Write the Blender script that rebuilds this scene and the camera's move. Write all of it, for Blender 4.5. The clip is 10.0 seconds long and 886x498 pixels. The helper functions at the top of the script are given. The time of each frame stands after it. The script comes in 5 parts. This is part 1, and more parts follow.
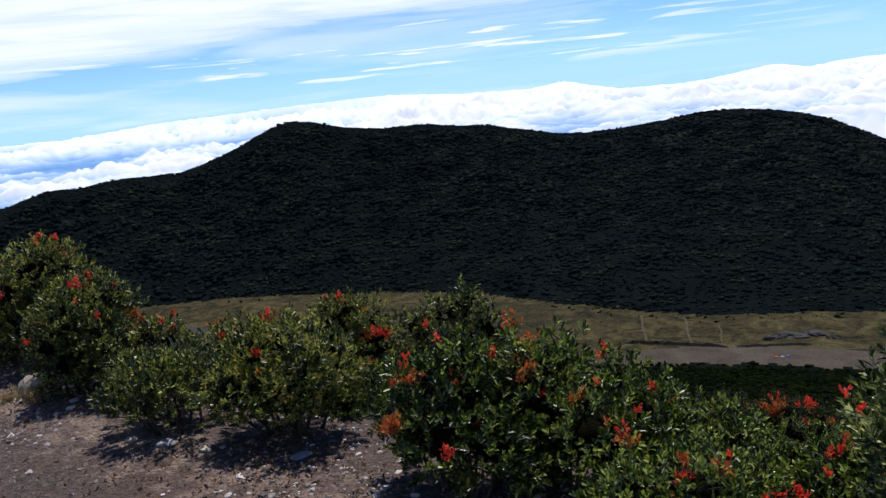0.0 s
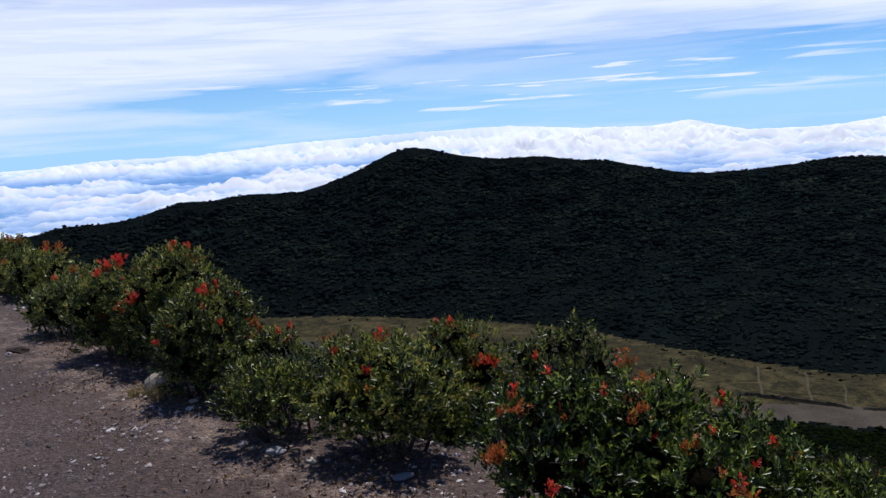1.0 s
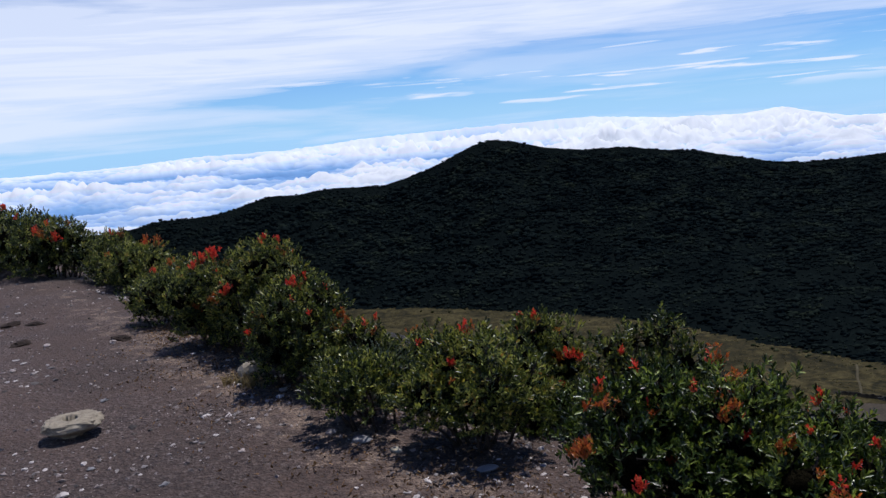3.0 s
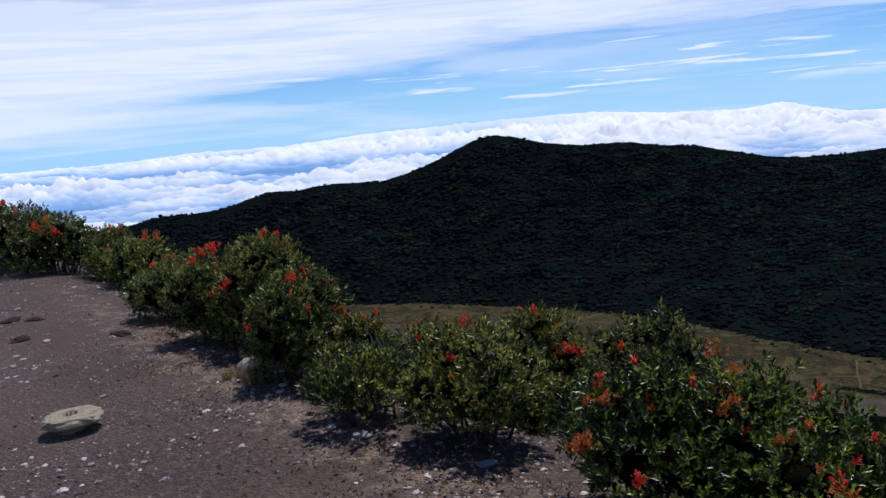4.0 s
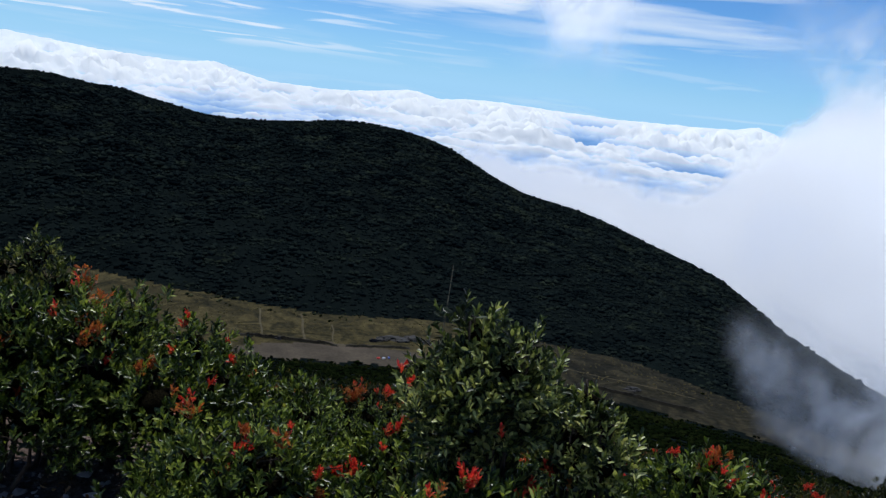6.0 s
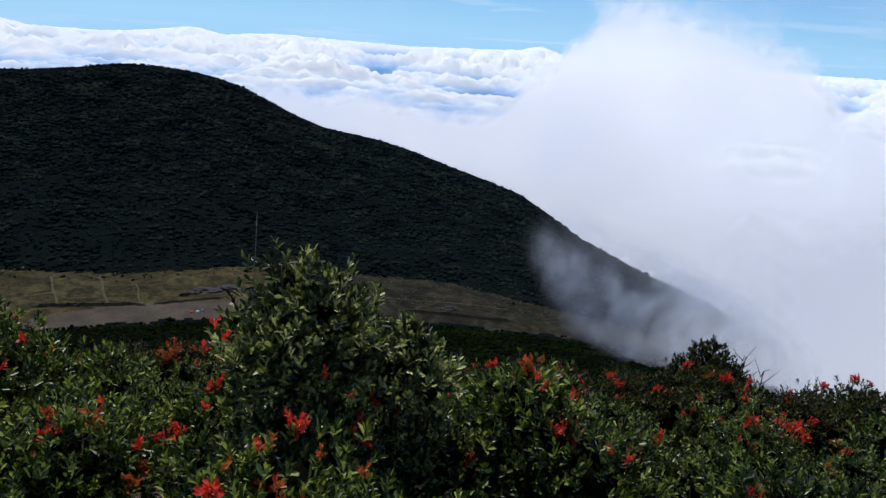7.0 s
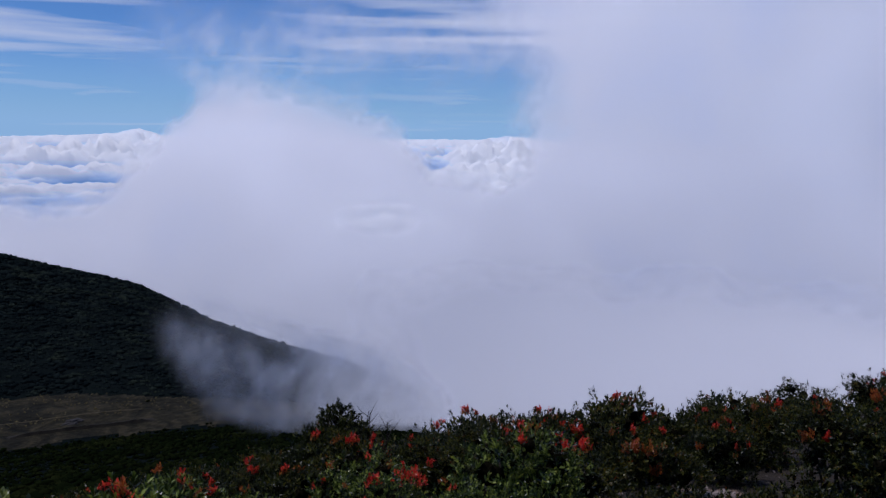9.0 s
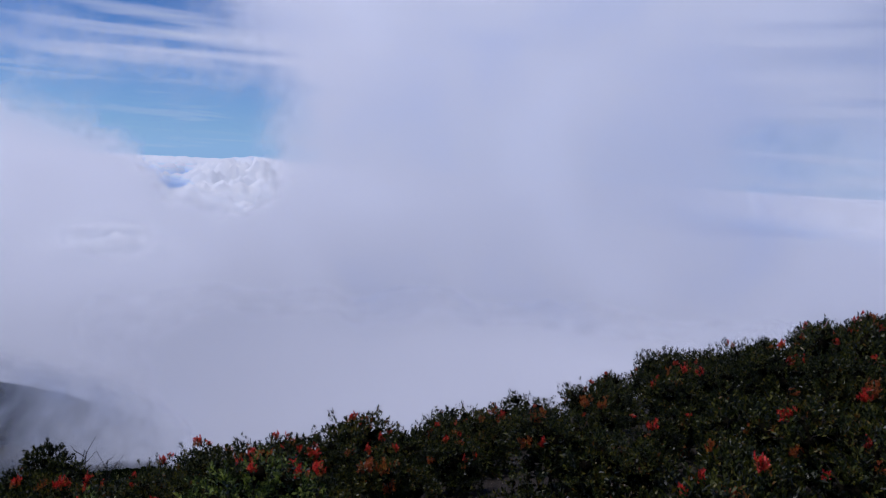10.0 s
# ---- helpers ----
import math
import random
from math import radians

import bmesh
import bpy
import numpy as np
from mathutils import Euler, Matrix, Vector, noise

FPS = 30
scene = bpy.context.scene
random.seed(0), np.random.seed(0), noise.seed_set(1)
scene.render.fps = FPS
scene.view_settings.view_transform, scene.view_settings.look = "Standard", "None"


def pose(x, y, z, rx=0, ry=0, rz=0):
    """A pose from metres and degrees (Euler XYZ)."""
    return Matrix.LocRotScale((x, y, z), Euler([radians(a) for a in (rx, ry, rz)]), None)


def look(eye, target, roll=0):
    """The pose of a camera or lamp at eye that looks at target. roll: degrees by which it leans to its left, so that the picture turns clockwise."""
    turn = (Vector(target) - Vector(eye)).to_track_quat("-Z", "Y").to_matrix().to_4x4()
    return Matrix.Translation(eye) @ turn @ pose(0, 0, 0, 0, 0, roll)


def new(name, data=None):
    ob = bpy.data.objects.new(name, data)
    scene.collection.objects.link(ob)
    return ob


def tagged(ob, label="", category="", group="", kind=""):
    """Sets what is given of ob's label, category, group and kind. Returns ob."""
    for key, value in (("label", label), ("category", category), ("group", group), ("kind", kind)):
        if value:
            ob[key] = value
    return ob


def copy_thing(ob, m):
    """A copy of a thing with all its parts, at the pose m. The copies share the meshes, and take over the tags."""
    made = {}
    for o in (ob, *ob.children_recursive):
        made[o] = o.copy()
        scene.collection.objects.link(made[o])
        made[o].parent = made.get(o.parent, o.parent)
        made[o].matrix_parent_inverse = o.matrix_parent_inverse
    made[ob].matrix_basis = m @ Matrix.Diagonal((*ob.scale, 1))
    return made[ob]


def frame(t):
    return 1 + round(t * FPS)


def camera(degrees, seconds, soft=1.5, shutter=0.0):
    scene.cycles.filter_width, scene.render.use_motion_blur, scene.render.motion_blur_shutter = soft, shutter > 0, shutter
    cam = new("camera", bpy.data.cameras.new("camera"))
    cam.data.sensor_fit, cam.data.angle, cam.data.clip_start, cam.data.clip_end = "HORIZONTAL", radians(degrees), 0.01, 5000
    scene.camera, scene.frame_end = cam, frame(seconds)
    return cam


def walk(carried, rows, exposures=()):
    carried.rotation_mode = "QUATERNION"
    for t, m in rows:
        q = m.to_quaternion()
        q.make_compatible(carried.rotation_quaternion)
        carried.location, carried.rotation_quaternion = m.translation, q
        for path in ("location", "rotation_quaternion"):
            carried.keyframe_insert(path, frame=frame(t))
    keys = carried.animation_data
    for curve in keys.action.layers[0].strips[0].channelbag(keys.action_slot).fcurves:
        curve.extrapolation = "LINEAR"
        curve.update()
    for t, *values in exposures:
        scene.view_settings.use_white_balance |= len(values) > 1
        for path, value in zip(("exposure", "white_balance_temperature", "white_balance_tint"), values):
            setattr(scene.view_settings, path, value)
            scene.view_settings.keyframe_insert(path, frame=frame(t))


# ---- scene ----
# Camera: seconds, x, y, z, yaw, pitch, roll
cam = camera(59.06, 10.0, soft=1.45)
ROWS = [
    (0, 0.000, 0.000, 1.600, -0.00, -11.69, 6.19),
    (0.5, -0.022, -0.014, 1.600, 6.73, -9.53, 4.87),
    (1, -0.029, -0.005, 1.596, 8.60, -8.76, 3.86),
    (1.5, -0.053, -0.024, 1.600, 9.90, -8.63, 3.81),
    (2, -0.049, -0.014, 1.600, 12.87, -8.62, 4.19),
    (2.5, -0.041, -0.017, 1.600, 14.47, -8.67, 4.83),
    (4, -0.038, -0.012, 1.598, 14.52, -9.18, 4.83),
    (4.5, -0.032, -0.012, 1.598, 11.69, -9.48, 4.04),
    (5, 0.006, 0.024, 1.585, 3.59, -10.03, 2.04),
    (5.5, 0.072, 0.047, 1.555, -9.75, -10.16, -2.45),
    (5.8, 0.113, 0.056, 1.520, -19.10, -11.42, -5.45),
    (6, 0.137, 0.067, 1.483, -24.57, -12.08, -6.92),
    (6.2, 0.142, 0.084, 1.490, -28.81, -10.73, -6.58),
    (7.3, 0.152, 0.065, 1.496, -43.70, -16.93, -4.57),
    (7.5, 0.152, 0.043, 1.510, -47.42, -16.10, -4.73),
    (8, 0.161, 0.005, 1.540, -57.80, -12.30, 0.18),
    (8.5, 0.235, -0.008, 1.547, -63.75, -9.51, -0.43),
    (9, 0.272, -0.021, 1.546, -67.54, -8.85, -1.08),
    (9.5, 0.283, -0.053, 1.535, -75.20, -8.72, -2.15),
    (10, 0.333, -0.072, 1.531, -85.80, -6.45, -3.67),
]
STOPS = [(0, -0.12, 6250, 12), (0.5, -0.25, 6120, 13), (1, -0.36, 6030, 13), (2.5, -0.44, 6000, 13), (4, -0.40, 6000, 13), (4.5, -0.35, 6050, 11), (5.5, -0.48, 5980, 5), (6, -0.46, 5980, 6), (7.5, -0.40, 6100, 12), (8.5, -0.99, 5750, 19), (10, -1.06, 5650, 21)]
walk(cam, [(t, pose(x, y, z, 90 + pitch, roll, yaw)) for t, x, y, z, yaw, pitch, roll in ROWS], STOPS)

# ---- light ----
SUN_AZ, SUN_EL = 10.0, 66.0  # degrees clockwise from +y, and up
world = bpy.data.worlds.new("sky")
scene.world = world
world.use_nodes = True


def wire(tree, kind, values=None, **links):
    """A node with its settings, input values and incoming links (by input name, spaces as _)."""
    n = tree.nodes.new(kind)
    for k, v in (values or {}).items():
        if isinstance(k, int) or k in n.inputs:
            n.inputs[k].default_value = v
    for k, s in links.items():
        key = int(k[1:]) if k[0] == "i" and k[1:].isdigit() else k.replace("_", " ")
        tree.links.new(s, n.inputs[key])
    return n


def ramp(tree, fac, stops):
    n = tree.nodes.new("ShaderNodeValToRGB")
    els = n.color_ramp.elements
    while len(els) < len(stops):
        els.new(0.5)
    for e, (p, c) in zip(els, stops):
        e.position = p
        e.color = (*c, 1) if isinstance(c, tuple) else (c, c, c, 1)
    tree.links.new(fac, n.inputs["Fac"])
    return n.outputs["Color"]


def maths(tree, op, a, b=None, clamp=False):
    n = tree.nodes.new("ShaderNodeMath")
    n.operation, n.use_clamp = op, clamp
    for i, s in enumerate((a, b)):
        if s is None:
            continue
        if isinstance(s, (int, float)):
            n.inputs[i].default_value = s
        else:
            tree.links.new(s, n.inputs[i])
    return n.outputs[0]


def blend(tree, fac, a, b):
    n = tree.nodes.new("ShaderNodeMix")
    n.data_type = "RGBA"
    for i, s in ((0, fac), (6, a), (7, b)):
        if isinstance(s, (int, float)):
            n.inputs[i].default_value = s
        elif isinstance(s, tuple):
            n.inputs[i].default_value = (*s, 1)
        else:
            tree.links.new(s, n.inputs[i])
    return n.outputs[2]


def noise_tex(tree, vec, scale, detail=4.0, rough=0.55, distort=0.0):
    n = wire(tree, "ShaderNodeTexNoise", {"Scale": scale, "Detail": detail, "Roughness": rough, "Distortion": distort})
    if vec is not None:
        tree.links.new(vec, n.inputs["Vector"])
    return n.outputs["Fac"]


def build_sky():
    tr = world.node_tree
    tr.nodes.clear()
    sky = tr.nodes.new("ShaderNodeTexSky")
    sky.sky_type, sky.sun_disc = "NISHITA", False
    sky.sun_elevation, sky.sun_rotation = radians(SUN_EL), radians(SUN_AZ)
    sky.altitude, sky.air_density, sky.dust_density, sky.ozone_density = 3000, 1.0, 0.4, 1.5
    way = tr.nodes.new("ShaderNodeTexCoord").outputs["Generated"]
    sep = wire(tr, "ShaderNodeSeparateXYZ", None, Vector=way)
    x, y, z = sep.outputs
    # high cirrus in long level bands
    az = maths(tr, "ARCTAN2", x, y)
    streak = noise_tex(tr, wire(tr, "ShaderNodeCombineXYZ", None, X=maths(tr, "MULTIPLY", az, 2.6), Y=maths(tr, "MULTIPLY", z, 30.0)).outputs[0], 1.0, 5, 0.5, 0.8)
    wide = noise_tex(tr, wire(tr, "ShaderNodeCombineXYZ", {"Z": 3.7}, X=maths(tr, "MULTIPLY", az, 1.3), Y=maths(tr, "MULTIPLY", z, 11.0)).outputs[0], 1.0, 4, 0.5, 0.5)
    shred = noise_tex(tr, wire(tr, "ShaderNodeCombineXYZ", {"Z": 8.1}, X=maths(tr, "MULTIPLY", az, 9.0), Y=maths(tr, "MULTIPLY", z, 120.0)).outputs[0], 1.0, 5, 0.6, 0.8)
    cover = maths(tr, "ADD", maths(tr, "MULTIPLY", streak, 0.62), maths(tr, "MULTIPLY", wide, 0.5))
    cover = maths(tr, "ADD", cover, maths(tr, "MULTIPLY", maths(tr, "SUBTRACT", shred, 0.5), 0.12))
    cover = maths(tr, "ADD", cover, ramp(tr, z, [(0.0, 0.0), (0.05, 0.06), (0.11, 0.15), (0.25, 0.15), (0.5, 0.0)]))
    cover = maths(tr, "SUBTRACT", cover, maths(tr, "MULTIPLY", maths(tr, "MINIMUM", maths(tr, "ADD", az, 0.25), 0.95), 0.105))
    level = noise_tex(tr, wire(tr, "ShaderNodeCombineXYZ", {"Z": 5.2}, X=maths(tr, "MULTIPLY", az, 1.5), Y=maths(tr, "MULTIPLY", z, 42.0)).outputs[0], 1.0, 2, 0.45, 0.5)
    cover = maths(tr, "ADD", cover, maths(tr, "MULTIPLY", maths(tr, "SUBTRACT", level, 0.5), ramp(tr, az, [(0.3, 0.1), (0.8, 0.8)])))
    veil = ramp(tr, cover, [(0.55, 0.0), (0.63, 0.5), (0.74, 0.96)])
    # one broad bank of cirrus with a ragged lower edge, torn open higher up
    turn = maths(tr, "ADD", maths(tr, "MULTIPLY", az, 0.5), 0.5)
    edge = ramp(tr, turn, [(0.10, 0.024), (0.12, 0.029), (0.24, 0.047), (0.385, 0.082), (0.58, 0.090), (0.63, 0.085), (0.69, 0.071), (0.755, 0.088), (0.83, 0.22)])
    above = maths(tr, "SUBTRACT", z, edge)
    above = maths(tr, "ADD", above, maths(tr, "MULTIPLY", maths(tr, "SUBTRACT", streak, 0.5), 0.055))
    above = maths(tr, "ADD", above, maths(tr, "MULTIPLY", maths(tr, "SUBTRACT", shred, 0.5), 0.022))
    holes = ramp(tr, maths(tr, "ADD", wide, maths(tr, "MULTIPLY", maths(tr, "MAXIMUM", maths(tr, "SUBTRACT", above, 0.055), 0.0), -3.0)), [(0.26, 0.25), (0.42, 0.95)])
    bank = maths(tr, "MULTIPLY", ramp(tr, above, [(0.0, 0.0), (0.007, 0.6), (0.028, 1.0)]), holes)
    comb = noise_tex(tr, wire(tr, "ShaderNodeCombineXYZ", {"Z": 2.3}, X=maths(tr, "MULTIPLY", az, 4.0), Y=maths(tr, "MULTIPLY", z, 70.0)).outputs[0], 1.0, 5, 0.62, 0.6)
    bank = maths(tr, "MULTIPLY", bank, ramp(tr, comb, [(0.34, 0.74), (0.56, 1.0)]))
    fine = noise_tex(tr, wire(tr, "ShaderNodeCombineXYZ", {"Z": 6.6}, X=maths(tr, "MULTIPLY", az, 6.5), Y=maths(tr, "MULTIPLY", z, 105.0)).outputs[0], 1.0, 4, 0.5, 0.4)
    wisps = maths(tr, "MULTIPLY", ramp(tr, fine, [(0.57, 0.0), (0.64, 0.9)]), ramp(tr, z, [(0.012, 0.0), (0.026, 1.0), (0.075, 1.0), (0.09, 0.0)]))
    wisps = maths(tr, "MULTIPLY", wisps, ramp(tr, turn, [(0.20, 0.7), (0.40, 1.0), (0.60, 1.0), (0.70, 0.2)]))
    veil = maths(tr, "MAXIMUM", maths(tr, "MULTIPLY", veil, ramp(tr, turn, [(0.2, 0.85), (0.42, 0.4), (0.75, 0.42), (0.85, 0.78)])), bank)
    veil = maths(tr, "MAXIMUM", veil, wisps)
    veil = maths(tr, "MULTIPLY", veil, ramp(tr, z, [(0.17, 1.0), (0.30, 0.0)]))
    # pale haze low over the horizon
    haze = ramp(tr, z, [(0.0, 0.9), (0.025, 0.6), (0.10, 0.14), (0.25, 0.0)])
    clear = wire(tr, "ShaderNodeVectorMath", {1: (0.58, 1.0, 1.5)}, i0=sky.outputs[0])
    clear.operation = "MULTIPLY"
    base = blend(tr, haze, clear.outputs[0], (6.2, 10.2, 14.0))
    full = blend(tr, veil, base, (12.5, 13.2, 14.6))
    bg = wire(tr, "ShaderNodeBackground", {"Strength": 0.088}, Color=full)
    out = tr.nodes.new("ShaderNodeOutputWorld")
    tr.links.new(bg.outputs[0], out.inputs[0])


build_sky()
sun_data = bpy.data.lights.new("sun", "SUN")
sun_data.energy, sun_data.angle, sun_data.color = 5.0, radians(0.53), (1.0, 0.95, 0.87)
sun = new("sun", sun_data)
a, e = radians(SUN_AZ), radians(SUN_EL)
sun.matrix_world = look((0, 0, 60), (-math.sin(a) * math.cos(e), -math.cos(a) * math.cos(e), 60 - math.sin(e)))


# ---- noise and mesh helpers ----
PERM = np.random.RandomState(7).permutation(4096)


def perlin(x, y, z=None):
    """Gradient noise in about -1..1 for arrays."""
    x, y = np.asarray(x, float), np.asarray(y, float)
    z = np.zeros_like(x) if z is None else np.asarray(z, float)
    xi, yi, zi = np.floor(x).astype(int), np.floor(y).astype(int), np.floor(z).astype(int)
    xf, yf, zf = x - xi, y - yi, z - zi
    fade = lambda t: t * t * t * (t * (6 * t - 15) + 10)
    u, v, w = fade(xf), fade(yf), fade(zf)
    total = 0
    for dx in (0, 1):
        for dy in (0, 1):
            for dz in (0, 1):
                h = PERM[(PERM[(PERM[(xi + dx) & 4095] + yi + dy) & 4095] + zi + dz) & 4095]
                th, ph = h * 0.618034 * 2 * np.pi, np.arccos(1 - 2 * ((h * 0.754877) % 1))
                g = np.cos(th) * np.sin(ph) * (xf - dx) + np.sin(th) * np.sin(ph) * (yf - dy) + np.cos(ph) * (zf - dz)
                total = total + g * (u if dx else 1 - u) * (v if dy else 1 - v) * (w if dz else 1 - w)
    return total * 1.5


def fbm(x, y, z=None, octaves=4, gain=0.5, puffy=False):
    total, amp, norm, k = 0, 1.0, 0.0, 1.0
    for i in range(octaves):
        n = perlin(x * k + 17.3 * i, y * k - 9.1 * i, None if z is None else z * k + 4.7 * i)
        total = total + amp * (np.abs(n) if puffy else n)
        norm, amp, k = norm + amp, amp * gain, k * 2.03
    return total / norm


def mesh_from(name, verts, faces, mats, smooth=True, index=None, **attributes):
    """A mesh from arrays: verts (n, 3), faces (m, k) of one size."""
    verts, faces = np.asarray(verts, np.float32), np.asarray(faces, np.int32)
    me = bpy.data.meshes.new(name)
    m, k = faces.shape
    me.vertices.add(len(verts))
    me.vertices.foreach_set("co", verts.ravel())
    me.loops.add(m * k)
    me.loops.foreach_set("vertex_index", faces.ravel())
    me.polygons.add(m)
    me.polygons.foreach_set("loop_start", np.arange(0, m * k, k, dtype=np.int32))
    me.polygons.foreach_set("use_smooth", np.full(m, smooth))
    for mat in mats:
        me.materials.append(mat)
    if index is not None:
        me.polygons.foreach_set("material_index", np.asarray(index, np.int32))
    for key, vals in attributes.items():
        me.attributes.new(key, "FLOAT", "POINT").data.foreach_set("value", np.asarray(vals, np.float32).ravel())
    me.update(calc_edges=True)
    return me


def grid_faces(rows, cols, wrap=False):
    i, j = np.meshgrid(np.arange(rows - 1), np.arange(cols if wrap else cols - 1), indexing="ij")
    jn = (j + 1) % cols
    return np.stack([i * cols + j, i * cols + jn, (i + 1) * cols + jn, (i + 1) * cols + j], -1).reshape(-1, 4)


def child(name, me, parent, label="", at=None):
    ob = new(name, me)
    ob.parent = parent
    if at is not None:
        ob.matrix_basis = at
    return tagged(ob, label)


# ---- materials ----
def material(name):
    m = bpy.data.materials.new(name)
    m.use_nodes = True
    tr = m.node_tree
    return m, tr, tr.nodes["Principled BSDF"], tr.nodes["Material Output"]


def bumped(tr, shader, height, strength, distance):
    b = wire(tr, "ShaderNodeBump", {"Strength": strength, "Distance": distance}, Height=height)
    tr.links.new(b.outputs[0], shader.inputs["Normal"])


def surface(name, low, high, scale, rough=0.9, fine=None, bump=0.4, distance=0.01, shine=0.2):
    """A matt surface with colour variation at two sizes and relief."""
    m, tr, p, _ = material(name)
    pos = tr.nodes.new("ShaderNodeTexCoord").outputs["Object"]
    n1 = noise_tex(tr, pos, scale, 5, 0.6)
    n2 = noise_tex(tr, pos, fine or scale * 9, 4, 0.65)
    mix = maths(tr, "ADD", maths(tr, "MULTIPLY", n1, 0.55), maths(tr, "MULTIPLY", n2, 0.45))
    tr.links.new(ramp(tr, mix, [(0.36, low), (0.64, high)]), p.inputs["Base Color"])
    p.inputs["Roughness"].default_value = rough
    p.inputs["Specular IOR Level"].default_value = shine
    bumped(tr, p, n2, bump, distance)
    return m


def gravel_material():
    m, tr, p, _ = material("gravel")
    pos = tr.nodes.new("ShaderNodeTexCoord").outputs["Object"]
    patches = noise_tex(tr, pos, 1.1, 4, 0.6)
    grit = wire(tr, "ShaderNodeTexVoronoi", {"Scale": 85.0, "Randomness": 1.0}, Vector=pos)
    coarse = wire(tr, "ShaderNodeTexVoronoi", {"Scale": 38.0, "Randomness": 1.0}, Vector=pos)
    grain = wire(tr, "ShaderNodeSeparateColor", None, Color=grit.outputs["Color"]).outputs[0]
    grain2 = wire(tr, "ShaderNodeSeparateColor", None, Color=coarse.outputs["Color"]).outputs[1]
    tone = maths(tr, "ADD", maths(tr, "MULTIPLY", grain, 0.62), maths(tr, "MULTIPLY", grain2, 0.38))
    stones = ramp(tr, tone, [(0.2, (0.046, 0.031, 0.028)), (0.58, (0.118, 0.078, 0.066)), (0.92, (0.30, 0.235, 0.205))])
    soil = ramp(tr, noise_tex(tr, pos, 40, 4, 0.6), [(0.3, (0.058, 0.037, 0.029)), (0.7, (0.170, 0.108, 0.083))])
    worn = ramp(tr, patches, [(0.36, 0.1), (0.58, 0.9)])
    broad = ramp(tr, noise_tex(tr, pos, 0.45, 5, 0.65), [(0.35, (0.52, 0.54, 0.56)), (0.65, (0.88, 0.88, 0.89))])
    both = wire(tr, "ShaderNodeVectorMath", None, i0=blend(tr, worn, stones, soil), i1=broad)
    both.operation = "MULTIPLY"
    # dark litter with the shrubs' shade in its colour, stony soil in the open
    rough_edge = maths(tr, "MULTIPLY", maths(tr, "SUBTRACT", noise_tex(tr, pos, 6, 5, 0.7), 0.5), 1.3)
    undershade, stony = wire(tr, "ShaderNodeAttribute"), wire(tr, "ShaderNodeAttribute")
    undershade.attribute_name, stony.attribute_name = "undershade", "stony"
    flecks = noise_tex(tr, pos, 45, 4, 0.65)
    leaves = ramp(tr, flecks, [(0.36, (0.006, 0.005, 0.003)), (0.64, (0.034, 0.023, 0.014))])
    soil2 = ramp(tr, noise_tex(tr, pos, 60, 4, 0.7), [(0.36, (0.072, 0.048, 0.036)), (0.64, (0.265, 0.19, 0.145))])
    col = blend(tr, ramp(tr, maths(tr, "ADD", undershade.outputs["Fac"], rough_edge), [(0.42, 0.0), (0.58, 1.0)]), both.outputs[0], leaves)
    col = blend(tr, ramp(tr, maths(tr, "ADD", stony.outputs["Fac"], rough_edge), [(0.42, 0.0), (0.58, 1.0)]), col, soil2)
    tr.links.new(col, p.inputs["Base Color"])
    p.inputs["Roughness"].default_value = 0.85
    p.inputs["Specular IOR Level"].default_value = 0.3
    rise = maths(tr, "ADD", grit.outputs["Distance"], maths(tr, "MULTIPLY", coarse.outputs["Distance"], 1.5))
    bumped(tr, p, maths(tr, "ADD", rise, maths(tr, "MULTIPLY", noise_tex(tr, pos, 14, 5, 0.7), 1.6)), 0.6, 0.022)
    return m


def meadow_material(name, dark, mid, pale):
    """Tufted grass in drifts, with worn and rank patches."""
    m, tr, p, _ = material(name)
    pos = tr.nodes.new("ShaderNodeTexCoord").outputs["Object"]
    drift = noise_tex(tr, pos, 0.035, 4, 0.55, 1.8)
    clump = noise_tex(tr, pos, 0.25, 4, 0.65)
    both = maths(tr, "ADD", maths(tr, "MULTIPLY", drift, 0.62), maths(tr, "MULTIPLY", clump, 0.38))
    tr.links.new(ramp(tr, both, [(0.38, dark), (0.5, mid), (0.64, pale)]), p.inputs["Base Color"])
    p.inputs["Roughness"].default_value = 0.95
    p.inputs["Specular IOR Level"].default_value = 0.1
    bumped(tr, p, both, 0.8, 2.5)
    return m


def stone_material(name, low, high, single=0.4):
    m, tr, p, _ = material(name)
    pos = tr.nodes.new("ShaderNodeTexCoord").outputs["Object"]
    rnd = tr.nodes.new("ShaderNodeNewGeometry").outputs["Random Per Island"]
    n = noise_tex(tr, pos, 22, 5, 0.65)
    col = ramp(tr, maths(tr, "ADD", maths(tr, "MULTIPLY", n, 1 - single), maths(tr, "MULTIPLY", rnd, single)), [(0.25, low), (0.75, high)])
    tr.links.new(col, p.inputs["Base Color"])
    p.inputs["Roughness"].default_value = 0.8
    bumped(tr, p, n, 0.5, 0.008)
    return m


